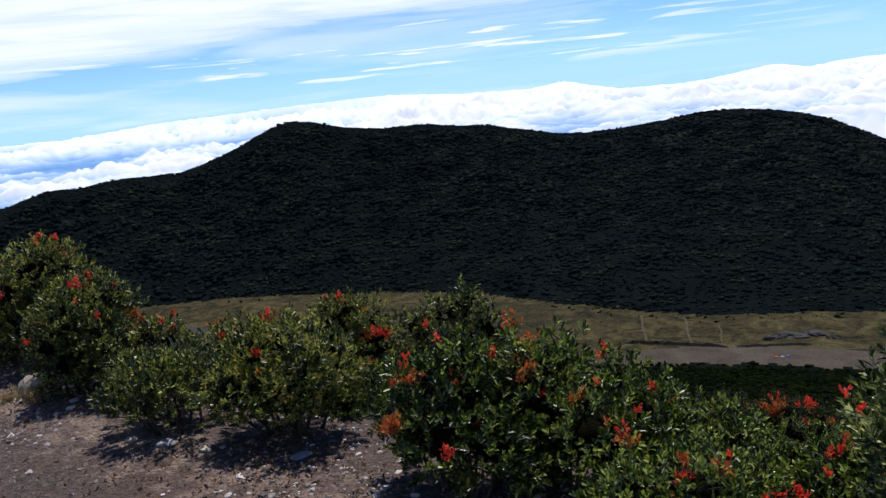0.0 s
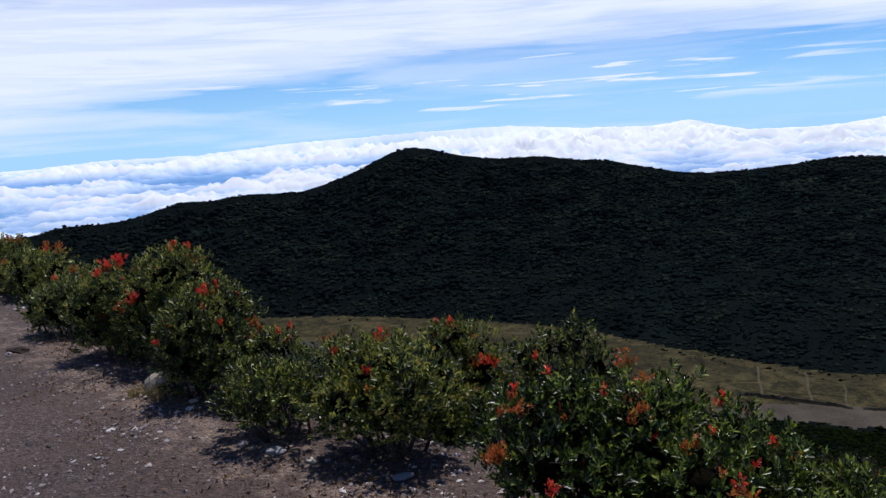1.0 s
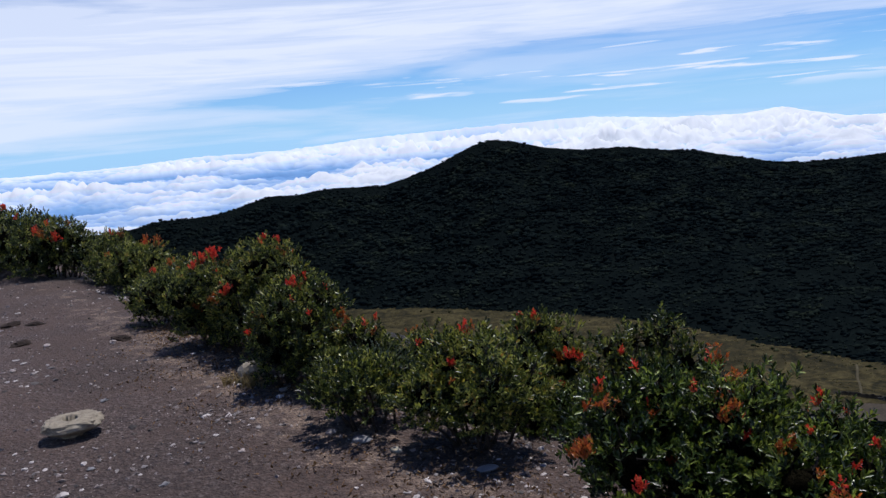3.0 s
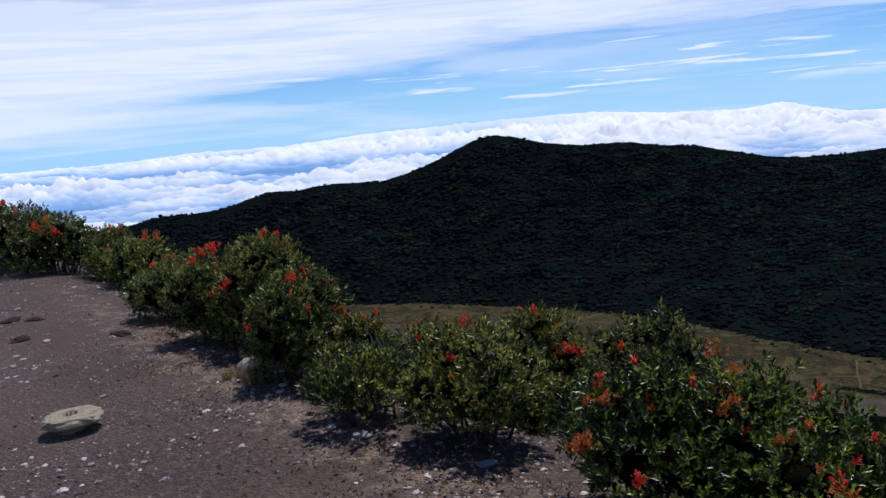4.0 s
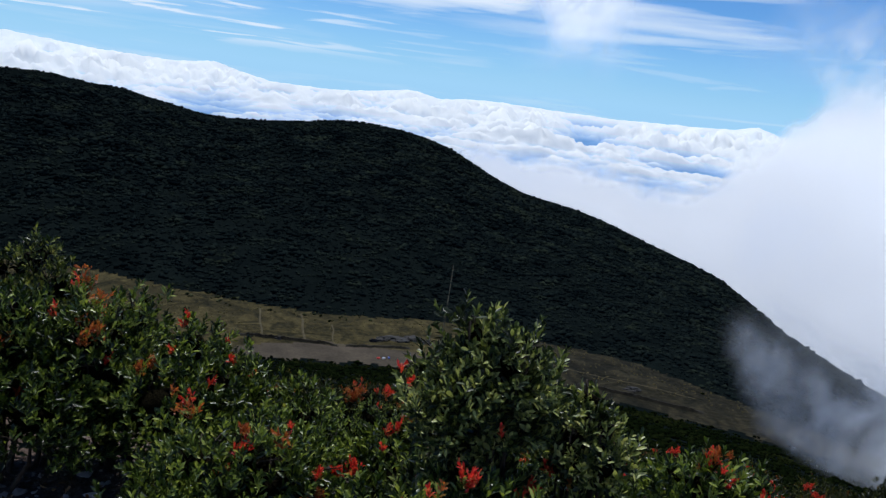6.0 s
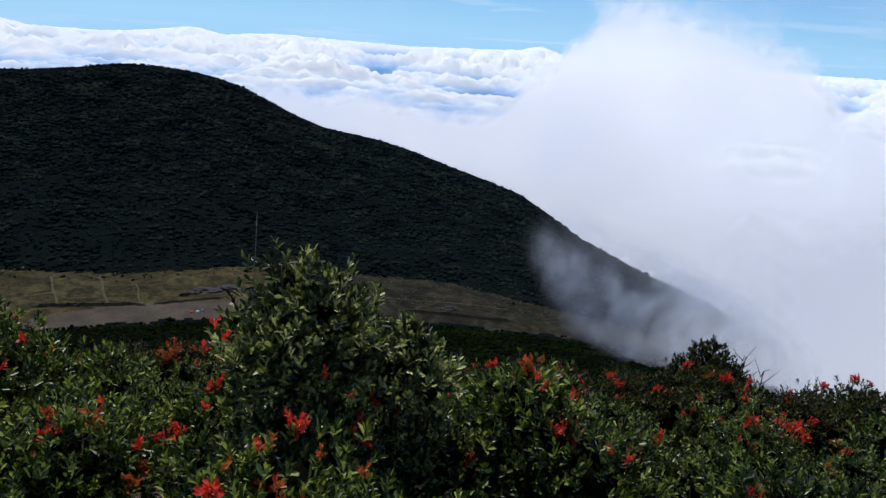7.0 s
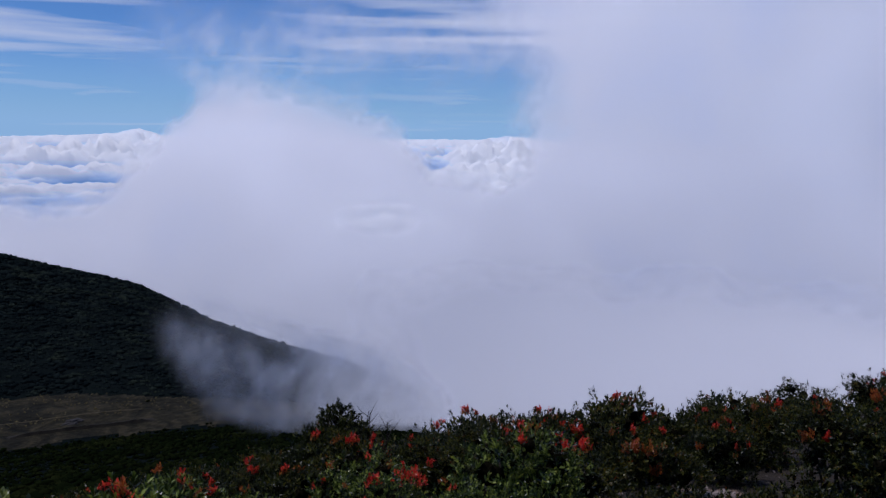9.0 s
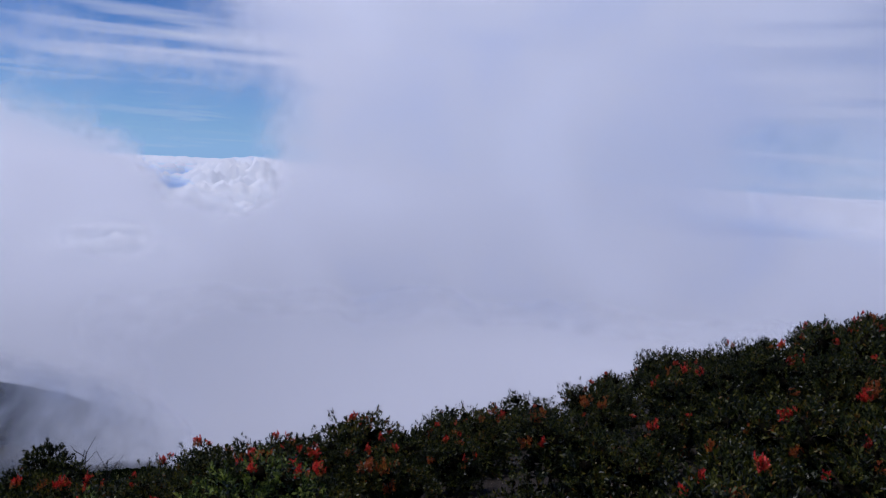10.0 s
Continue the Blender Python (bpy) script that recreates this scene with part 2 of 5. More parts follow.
def leaf_material(name, stops, gloss=0.36, through_light=0.30, shine=0.42, patch=5.0, single=0.62, drift=0.7):
    """Glossy leaves; colour varies from leaf to leaf and from shrub to shrub, and some light comes through."""
    m, tr, p, out = material(name)
    rnd = tr.nodes.new("ShaderNodeNewGeometry").outputs["Random Per Island"]
    obj = tr.nodes.new("ShaderNodeObjectInfo").outputs["Random"]
    pos = tr.nodes.new("ShaderNodeTexCoord").outputs["Object"]
    cloud = noise_tex(tr, pos, patch, 2, 0.5)
    f = maths(tr, "ADD", maths(tr, "MULTIPLY", rnd, single), maths(tr, "ADD", maths(tr, "MULTIPLY", cloud, drift), maths(tr, "MULTIPLY", obj, 0.12)))
    f = maths(tr, "SUBTRACT", f, single * 0.5 + drift * 0.5 + 0.06 - 0.48)
    col = ramp(tr, f, stops)
    tr.links.new(col, p.inputs["Base Color"])
    p.inputs["Roughness"].default_value = gloss
    p.inputs["Specular IOR Level"].default_value = shine
    lit = wire(tr, "ShaderNodeVectorMath", {1: (1.6, 1.6, 0.8)}, i0=col)
    lit.operation = "MULTIPLY"
    trans = wire(tr, "ShaderNodeBsdfTranslucent", None, Color=lit.outputs[0])
    mix = wire(tr, "ShaderNodeMixShader", {0: through_light})
    tr.links.new(p.outputs[0], mix.inputs[1])
    tr.links.new(trans.outputs[0], mix.inputs[2])
    tr.links.new(mix.outputs[0], out.inputs[0])
    return m


def mist_material(name, glow, tint, fine, ragged, most, deep):
    """Thin cloud: scatters light both ways with an added glow, its density from the mesh."""
    m, tr, p, out = material(name)
    tr.nodes.remove(p)
    dens = wire(tr, "ShaderNodeAttribute")
    dens.attribute_name = "thickness"
    pos = tr.nodes.new("ShaderNodeTexCoord").outputs["Object"]
    n = noise_tex(tr, pos, fine, 5, 0.6, 0.5)
    d = dens.outputs["Fac"]
    swing = maths(tr, "MULTIPLY", maths(tr, "MULTIPLY", d, maths(tr, "SUBTRACT", 1.0, d)), ragged)
    alpha = maths(tr, "ADD", d, maths(tr, "MULTIPLY", maths(tr, "SUBTRACT", n, 0.5), swing), clamp=True)
    alpha = maths(tr, "MULTIPLY", alpha, most)
    # fine droplets break up every edge
    grain = maths(tr, "SUBTRACT", wire(tr, "ShaderNodeTexWhiteNoise", None, Vector=pos).outputs["Value"], 0.5)
    room = maths(tr, "MULTIPLY", maths(tr, "MULTIPLY", alpha, maths(tr, "SUBTRACT", 1.0, alpha)), 1.7)
    alpha = maths(tr, "ADD", alpha, maths(tr, "MULTIPLY", grain, room), clamp=True)
    # self-shading of the billows, put into the colour as darker, bluer patches
    billow = noise_tex(tr, pos, fine * 0.55, 4, 0.5, 0.4)
    shade = ramp(tr, billow, [(0.30, tuple(deep * c * k for c, k in zip(tint, (0.95, 1.0, 1.10)))), (0.5, tuple(0.5 * (1 + deep) * c for c in tint)), (0.64, tint)])
    dif = wire(tr, "ShaderNodeBsdfDiffuse", None, Color=shade)
    trl = wire(tr, "ShaderNodeBsdfTranslucent", None, Color=shade)
    em = wire(tr, "ShaderNodeEmission", {"Strength": glow}, Color=shade)
    half = wire(tr, "ShaderNodeMixShader", {0: 0.5})
    tr.links.new(dif.outputs[0], half.inputs[1])
    tr.links.new(trl.outputs[0], half.inputs[2])
    both = tr.nodes.new("ShaderNodeAddShader")
    tr.links.new(half.outputs[0], both.inputs[0])
    tr.links.new(em.outputs[0], both.inputs[1])
    clear = tr.nodes.new("ShaderNodeBsdfTransparent")
    mix = wire(tr, "ShaderNodeMixShader", None, Fac=alpha)
    tr.links.new(clear.outputs[0], mix.inputs[1])
    tr.links.new(both.outputs[0], mix.inputs[2])
    tr.links.new(mix.outputs[0], out.inputs[0])
    return m


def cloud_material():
    """Sunlit cloud tops with added glow; blue haze painted where the deck is thin."""
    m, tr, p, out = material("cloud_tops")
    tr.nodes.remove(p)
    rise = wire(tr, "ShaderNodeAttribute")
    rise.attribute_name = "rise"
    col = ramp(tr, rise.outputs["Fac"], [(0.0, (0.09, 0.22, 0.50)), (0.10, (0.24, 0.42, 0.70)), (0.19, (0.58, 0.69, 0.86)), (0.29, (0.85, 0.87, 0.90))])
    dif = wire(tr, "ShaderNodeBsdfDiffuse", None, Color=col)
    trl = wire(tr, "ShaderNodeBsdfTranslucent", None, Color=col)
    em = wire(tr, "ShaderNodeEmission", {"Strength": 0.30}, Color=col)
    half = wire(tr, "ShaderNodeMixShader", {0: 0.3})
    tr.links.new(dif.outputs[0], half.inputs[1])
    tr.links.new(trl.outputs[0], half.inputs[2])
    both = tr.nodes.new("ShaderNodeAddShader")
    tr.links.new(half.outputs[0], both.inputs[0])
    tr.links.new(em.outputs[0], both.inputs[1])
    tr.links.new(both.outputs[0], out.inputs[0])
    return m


GRAVEL = gravel_material()
MEADOW = meadow_material("dry_meadow", (0.008, 0.008, 0.003), (0.034, 0.028, 0.0105), (0.082, 0.066, 0.026))
# darker mix of the meadow grass, for azimuths past 30 degrees
DARK_MEADOW = meadow_material("dark_meadow", (0.0035, 0.004, 0.0022), (0.014, 0.0125, 0.0065), (0.040, 0.034, 0.018))
BARE = surface("bare_earth", (0.030, 0.024, 0.016), (0.080, 0.063, 0.044), 0.05, 0.95, 0.5, 0.4, 0.4)
# blue distance haze and the hill's shade are put into these two colours
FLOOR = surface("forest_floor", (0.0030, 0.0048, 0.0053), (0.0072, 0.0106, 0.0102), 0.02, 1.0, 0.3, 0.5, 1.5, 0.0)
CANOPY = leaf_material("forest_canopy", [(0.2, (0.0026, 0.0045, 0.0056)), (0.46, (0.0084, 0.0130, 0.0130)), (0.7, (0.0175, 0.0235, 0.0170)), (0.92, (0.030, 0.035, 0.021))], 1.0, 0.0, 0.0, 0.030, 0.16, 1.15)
SCRUB = leaf_material("slope_scrub", [(0.2, (0.002, 0.004, 0.0015)), (0.5, (0.005, 0.008, 0.0025)), (0.8, (0.0125, 0.0155, 0.0045)), (0.95, (0.021, 0.020, 0.0065))], 1.0, 0.0, 0.0, 0.03, 0.3, 1.0)
PALE_SCRUB = leaf_material("pale_scrub", [(0.2, (0.012, 0.016, 0.008)), (0.5, (0.040, 0.046, 0.022)), (0.85, (0.10, 0.10, 0.055))], 1.0, 0.0, 0.0, 0.03, 0.6, 0.6)
LEAF = leaf_material("shrub_leaf", [(0.16, (0.00352, 0.009, 0.004)), (0.43, (0.0246, 0.04, 0.012)), (0.60, (0.128, 0.145, 0.032)), (0.77, (0.352, 0.36, 0.085)), (0.91, (0.352, 0.23, 0.06)), (0.98, (0.299, 0.11, 0.04))], 0.36, 0.24, 0.34, 9.0, 0.56, 0.95)
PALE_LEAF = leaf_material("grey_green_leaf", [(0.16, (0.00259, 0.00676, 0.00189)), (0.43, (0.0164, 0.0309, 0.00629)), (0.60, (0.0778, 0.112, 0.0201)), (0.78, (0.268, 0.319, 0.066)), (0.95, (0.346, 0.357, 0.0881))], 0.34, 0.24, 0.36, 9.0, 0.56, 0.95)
# paler leaves of the upright shrubs, with sunlight on them put into the colour
BRIGHT_LEAF = leaf_material("bright_leaf", [(0.16, (0.004, 0.008, 0.004)), (0.43, (0.028, 0.044, 0.014)), (0.58, (0.14, 0.17, 0.050)), (0.76, (0.42, 0.44, 0.16)), (0.95, (0.50, 0.47, 0.20))], 0.38, 0.22, 0.38, 9.0, 0.56, 0.95)
# ruddier slope leaves, with deeper shade put into the colour
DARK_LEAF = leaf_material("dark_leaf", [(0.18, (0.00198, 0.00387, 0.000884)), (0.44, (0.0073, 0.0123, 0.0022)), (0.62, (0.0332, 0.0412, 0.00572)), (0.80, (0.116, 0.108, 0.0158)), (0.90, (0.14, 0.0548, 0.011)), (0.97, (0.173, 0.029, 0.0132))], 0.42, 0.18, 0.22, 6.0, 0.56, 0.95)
RED_LEAF = leaf_material("young_red_leaf", [(0.12, (0.34, 0.014, 0.016)), (0.5, (0.68, 0.050, 0.046)), (0.75, (0.66, 0.13, 0.07)), (0.97, (0.24, 0.12, 0.03))], 0.4, 0.4)
RUST_LEAF = leaf_material("young_rust_leaf", [(0.15, (0.25, 0.050, 0.020)), (0.5, (0.40, 0.105, 0.035)), (0.8, (0.37, 0.17, 0.048)), (0.97, (0.22, 0.17, 0.042))], 0.4, 0.40)
BARK = surface("shrub_bark", (0.020, 0.015, 0.012), (0.060, 0.047, 0.038), 14, 0.9, 90, 0.5, 0.004)
# near-black fill colour for the shade deep inside the crowns
CROWN_SHADE = surface("crown_shade", (0.003, 0.003, 0.002), (0.014, 0.012, 0.007), 25, 1.0, 120, 0.9, 0.02, 0.0)
PEBBLE = stone_material("pebbles", (0.022, 0.015, 0.013), (0.40, 0.33, 0.30))
BOULDER = stone_material("pale_boulder", (0.10, 0.075, 0.048), (0.47, 0.40, 0.29))
CHIPS = stone_material("pale_chips", (0.035, 0.028, 0.026), (0.50, 0.44, 0.41), 0.75)
LITTER = leaf_material("dead_leaf", [(0.15, (0.05, 0.028, 0.014)), (0.5, (0.16, 0.085, 0.040)), (0.85, (0.34, 0.21, 0.11))], 0.7, 0.1, 0.2, 3.0, 0.9, 0.3)
SLATE = stone_material("pale_slab", (0.08, 0.075, 0.075), (0.24, 0.23, 0.23))
STALK = surface("dry_stalk", (0.12, 0.10, 0.065), (0.26, 0.22, 0.15), 30, 0.8)
STRAW = surface("dry_straw", (0.20, 0.14, 0.06), (0.36, 0.28, 0.14), 30, 0.8)
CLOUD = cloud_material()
MIST = mist_material("cloud_bank", 0.54, (0.98, 0.965, 0.985), 0.004, 1.6, 1.0, 0.82)
WISP = mist_material("thin_mist", 0.24, (0.94, 0.94, 0.955), 0.02, 0.2, 1.0, 0.99)

# ---- ground ----
# open patches of gravel among the shrubs: x, y, radius
BARE_SPOTS = [(4.4, -0.90, 0.10), (4.95, -0.95, 0.16), (2.72, 1.12, 0.20), (3.95, 0.25, 0.12), (4.65, 0.15, 0.14)]


def step(x, a, b):
    t = np.clip((x - a) / (b - a), 0, 1)
    return t * t * (3 - 2 * t)


# outline of the hill against the sky and the meadow's two edges, by azimuth, in degrees
RIDGE_AZ = (-75, -60, -47, -41.4, -40, -38.7, -36.9, -35, -33.2, -31.3, -30.1, -28.8, -27.4, -25.2, -23.3, -19.2, -17.2, -15.2, -12.75, -11.5, -10.7, -9.5, -7.5, -4.7, -3.7, -1.4, 0.5, 3, 5.1, 6.4, 7.5, 9.5, 11.4, 13.2, 15.4, 17.3, 18.8, 20.4, 21.7, 23.8, 25.8, 27.6, 29.5, 31.6, 33.7, 35.4, 37.1, 38.8, 41.5, 43.8, 46, 47.5, 49.1, 50.8, 52.7, 54.5, 56.2, 57.7, 59.8, 70, 80)
RIDGE_EL = (-9, -6.8, -5.4, -4.75, -4.97, -5, -4.93, -4.55, -4.62, -4.58, -4.38, -3.95, -3.68, -3.74, -3.51, -3.67, -3.18, -2.51, -1.42, -1.06, -1.06, -1.3, -1.86, -2.29, -2.25, -2.3, -2.65, -2.85, -3.36, -3.65, -3.9, -4.1, -4.06, -3.95, -3.73, -3.47, -3.39, -3.45, -3.58, -3.95, -4.55, -5.45, -6.35, -7.1, -7.45, -7.72, -8.13, -8.65, -9.52, -10.15, -10.88, -11.65, -12.6, -13.6, -14.45, -15.1, -15.75, -16.15, -16.8, -21, -24)
EDGE_AZ = (-60, -35, -22.4, -17.7, -13.6, -9.5, -5.3, -2.7, 1.1, 5.4, 9.5, 13.7, 17.7, 21.4, 24.5, 28.5, 35.8, 41.3, 47.3, 60, 80)
EDGE_EL = (-11, -11.8, -12.5, -12.85, -13.3, -13.85, -14.25, -14.5, -15.05, -15.95, -16.65, -17.2, -17.47, -17.45, -17.2, -17.1, -17.6, -17.75, -18.65, -20, -24)
CREST_AZ = (-180, 30, 45, 60, 80, 94, 104, 117, 135, 180)
CREST_R = (40, 40, 12, 6.6, 6.6, 9, 11.5, 15, 22, 40)
VALLEY = -200.0
RIDGE_R = 1320.0


def softplus(x, k):
    return np.where(x / k > 30, x, k * np.log1p(np.exp(np.clip(x / k, -40, 30))))


def near_ground(x, y):
    """The ridge's shoulder: level path, falling away beyond the row of shrubs."""
    s = softplus((x + 0.85) * 0.6 + (y - 3.44) * 0.8 - 0.2, 0.25)
    z = -0.3 * s - 0.25 * softplus(s - 3.0, 0.5) - 0.07 * softplus(x - 0.3, 0.3) + 0.035 * softplus(-y - 1.0, 0.8) * np.clip((x - 4) / 4, 0, 1)
    r, az = np.hypot(x, y), np.degrees(np.arctan2(x, y))
    z = z - 0.45 * softplus(r - np.interp(az, CREST_AZ, CREST_R) - 0.5, 0.5)
    z = z - 0.10 * softplus(-y - 6, 1.0)
    return z + 0.035 * fbm(x * 0.8, y * 0.8, octaves=4) * np.clip(r / 2, 0.3, 1)


def far_ground(az, r):
    """Slope down to the meadow, the wooded hill beyond it, and the drop behind."""
    el = np.interp(az, EDGE_AZ, EDGE_EL)
    foot = -VALLEY / np.tan(np.radians(-el))
    top = RIDGE_R * (1 + 0.06 * np.sin(np.radians(az * 3 + 20)))
    crest = top * np.tan(np.radians(np.interp(az, RIDGE_AZ, RIDGE_EL))) - 1.5
    side = np.clip((np.abs(az - 8) - 58) / 20, 0, 1)
    x, y = r * np.sin(np.radians(az)), r * np.cos(np.radians(az))
    down = np.interp(r, (40, 120, 300, 520), (-20.0, -55.0, -131.0, VALLEY))
    floor = VALLEY + 1.2 * fbm(x / 40, y / 40, octaves=3)
    t = np.clip((r - foot) / (top - foot), 0, 1)
    gully = 1 - np.abs(perlin(x / 150 + 3, y / 260))
    hill = VALLEY + (crest - VALLEY) * (0.8 * t + 0.2 * t * t) + (np.sin(np.pi * t) ** 0.8) * (13 * (gully - 0.75) + 7 * fbm(x / 60, y / 60, octaves=3))
    z = np.where(r < 520, down, np.where(r < foot, floor, hill))
    z = np.where(r > top, crest - 0.6 * (r - top), z)
    z = np.maximum(z, -900)
    out = np.maximum(-0.47 * r, -700)
    return z * (1 - side) + np.minimum(z, out) * side


def ground_height(x, y):
    x, y = np.asarray(x, float), np.asarray(y, float)
    r, az = np.hypot(x, y), np.degrees(np.arctan2(x, y))
    w = np.clip((r - 28) / 60, 0, 1)
    w = w * w * (3 - 2 * w)
    return near_ground(x, y) * (1 - w) + far_ground(az, np.maximum(r, 30)) * w


def build_ground():
    az = np.concatenate([np.arange(-72, 132, 0.6), np.arange(132, 288, 4.0)])
    r = np.concatenate([[0.001], np.geomspace(0.3, 30, 95), np.geomspace(31, 470, 60), np.linspace(476, 880, 105), np.linspace(888, 1400, 90), np.geomspace(1420, 4800, 22)])
    R, A = np.meshgrid(r, az, indexing="ij")
    x, y = R * np.sin(np.radians(A)), R * np.cos(np.radians(A))
    A = (A + 180) % 360 - 180
    z = ground_height(x, y)
    faces = grid_faces(len(r), len(az), True)[:, ::-1]
    rc, ac = R.ravel()[faces].mean(1), np.degrees(np.arctan2(x.ravel()[faces].mean(1), y.ravel()[faces].mean(1)))
    foot = -VALLEY / np.tan(np.radians(-np.interp(ac, EDGE_AZ, EDGE_EL)))
    wob = 9 * perlin(ac * 0.5, rc / 40) + 5 * perlin(ac * 1.6, rc / 15)
    near_edge = 527 + wob
    bare = 520 + 44 * step(ac, 4, 17) - 42 * step(ac, 26, 36) + 9 * perlin(ac * 0.35, 3.1 + 0 * ac) + wob * 0.6
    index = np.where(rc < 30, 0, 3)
    # ground darkened under the shrubs on the slope and to the east
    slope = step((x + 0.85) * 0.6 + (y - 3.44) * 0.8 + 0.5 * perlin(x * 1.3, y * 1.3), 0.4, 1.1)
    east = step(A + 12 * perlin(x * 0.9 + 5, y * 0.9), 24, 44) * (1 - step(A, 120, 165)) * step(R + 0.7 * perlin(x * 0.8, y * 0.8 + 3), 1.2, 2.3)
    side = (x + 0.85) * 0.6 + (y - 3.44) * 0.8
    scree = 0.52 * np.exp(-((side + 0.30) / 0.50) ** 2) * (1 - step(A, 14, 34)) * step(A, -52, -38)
    undershade, stony = np.maximum(slope, east), scree
    for bx, by, br in BARE_SPOTS:
        stony = np.maximum(stony, 1 - step(np.hypot(x - bx, y - by), 0.6 * br, br + 0.12))
    grass = (rc > near_edge) & (rc < foot + wob * 0.4) & (np.abs(ac - 5) < 75)
    index = np.where(grass, np.where(ac + wob * 0.3 > 30, 4, 1), index)
    index = np.where(grass & (rc < bare), 2, index)
    me = mesh_from("ground", np.stack([x, y, z], -1).reshape(-1, 3), faces, [GRAVEL, MEADOW, BARE, FLOOR, DARK_MEADOW], True, index, undershade=undershade, stony=stony)
    tagged(new("ground", me), "stony grey-brown ridge top above a dry meadow valley and wooded hill", "ground", kind="structure")


build_ground()

# ---- cloud sea and mist ----
# how high the cloud tops reach along the horizon, by azimuth, in degrees
BRIM_AZ = (-70, -44, -37, -32, -26, -20, -14, -8.5, -4, 1, 6, 8.8, 10.5, 12.5, 16, 18, 20.6, 22.5, 24.5, 27.5, 30, 34, 37, 42.5, 45, 46.5, 48, 52, 66, 70, 72.3, 76, 90, 130)
BRIM_EL = (-0.8, -0.8, -0.75, -0.5, -0.6, -0.2, -0.1, -0.02, 0.0, -0.5, -0.72, -0.45, -0.95, -1.4, -1.45, -1.4, -1.05, -0.8, -1.2, -0.9, -0.95, -1.04, -1.1, -0.9, -0.75, -0.3, -0.85, -0.9, -0.84, -0.8, -0.42, -0.8, -0.7, -0.7)


def build_cloud_sea():
    az = np.concatenate([np.arange(-70, 130, 0.2), np.arange(130, 290, 2.5)])
    el = -(0.62 + np.concatenate([np.linspace(0, 6.4, 105), np.linspace(6.6, 14, 36)]))
    E, A = np.meshgrid(np.radians(el), np.radians(az), indexing="ij")
    deck = 620.0
    dist = deck / np.tan(-E)
    x, y = dist * np.sin(A), dist * np.cos(A)
    puff = 0.6 * fbm(x / 1500, y / 1500, octaves=7, gain=0.64, puffy=True) + 0.4 * fbm(x / 560 + 3, y / 560, octaves=5, gain=0.64, puffy=True)
    patch = np.clip(0.5 + 1.2 * fbm(x / 6000 + 2, y / 6000, octaves=4), 0, 1)
    patch = np.clip(patch + np.interp(np.degrees(A), (-45, -20, 0, 30), (-0.3, -0.12, 0.15, 0.2)), 0, 1)
    for ga, ge, wa, we, deep in ((43.0, -4.1, 3.2, 0.35, 1.0), (42.5, -3.2, 3.8, 0.22, 0.9), (35.5, -2.9, 2.8, 0.5, 0.95), (67.0, -3.2, 1.4, 0.7, 1.25), (63.0, -6.8, 6.0, 2.2, -0.8), (-40, -3.4, 9.0, 0.9, 0.4), (-27, -3.0, 5.0, 0.5, 0.35), (41, -2.1, 7.0, 0.3, 1.1), (104, -3.5, 8.0, 0.8, 0.9)):
        patch = patch - deep * np.exp(-((np.degrees(A) - ga) / wa) ** 2 - ((np.degrees(E) - ge) / we) ** 2)
    rise = np.clip(puff * 1.6, 0, 1) * np.clip(0.25 + patch, 0.02, 1.3)
    stray = np.clip(fbm(x / 800 + 7, y / 800, octaves=5, gain=0.6, puffy=True) - 0.42, 0, 1) * 1.8
    rise = np.maximum(rise, np.clip(stray, 0, 0.55))
    swell = 1 + 0.5 * fbm(np.degrees(A) / 7, np.degrees(E) * 1.5, octaves=3)
    z = -deck + 760 * rise * swell * np.clip(dist / 13000, 0.12, 1.27) ** 1.3 - np.interp(dist, (8000, 40000), (60, 300))
    # tops level off towards the horizon
    brim = np.tan(np.radians(np.interp(np.degrees(A), BRIM_AZ, BRIM_EL)))
    cap = brim - 0.0016 + 0.0045 * fbm(np.degrees(A) / 0.9, np.degrees(E) * 0.9, octaves=5, gain=0.6, puffy=True)
    z = (cap - softplus(cap - z / dist, 0.0018)) * dist
    z = np.where(dist > 42000, np.maximum(z, (cap - 0.0012) * dist), z)
    rise = np.where(dist > 42000, np.maximum(rise, 0.27), rise)
    true = np.sqrt(x * x + y * y + z * z)
    near = 1800 + 3000 * (1 - np.exp(-true / 15000))
    k = near / true
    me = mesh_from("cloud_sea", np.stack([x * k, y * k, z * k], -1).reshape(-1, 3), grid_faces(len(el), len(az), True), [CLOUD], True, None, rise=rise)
    tagged(new("cloud_sea", me), "sea of white cumulus cloud tops reaching the horizon", "cloud", kind="structure")


build_cloud_sea()


def mist_sheet(radius, az0, az1, el0, el1, density, mat, name, label):
    """One thin curtain of mist, curved round the ridge."""
    az, el = np.arange(az0, az1 + 0.01, 0.4), np.arange(el0, el1 + 0.01, 0.35)
    E, A = np.meshgrid(el, az, indexing="ij")
    d = np.clip(density(A, E), 0, 1)
    r = radius
    ra, re = np.radians(A), np.radians(E)
    v = np.stack([r * np.sin(ra) * np.cos(re), r * np.cos(ra) * np.cos(re), 1.6 + r * np.sin(re)], -1)
    f = grid_faces(len(el), len(az))
    f = f[d.ravel()[f].max(1) > 0.002]
    me = mesh_from(name, v.reshape(-1, 3), f, [mat], True, None, thickness=d)
    return tagged(new(name, me), label, "mist", kind="stuff")


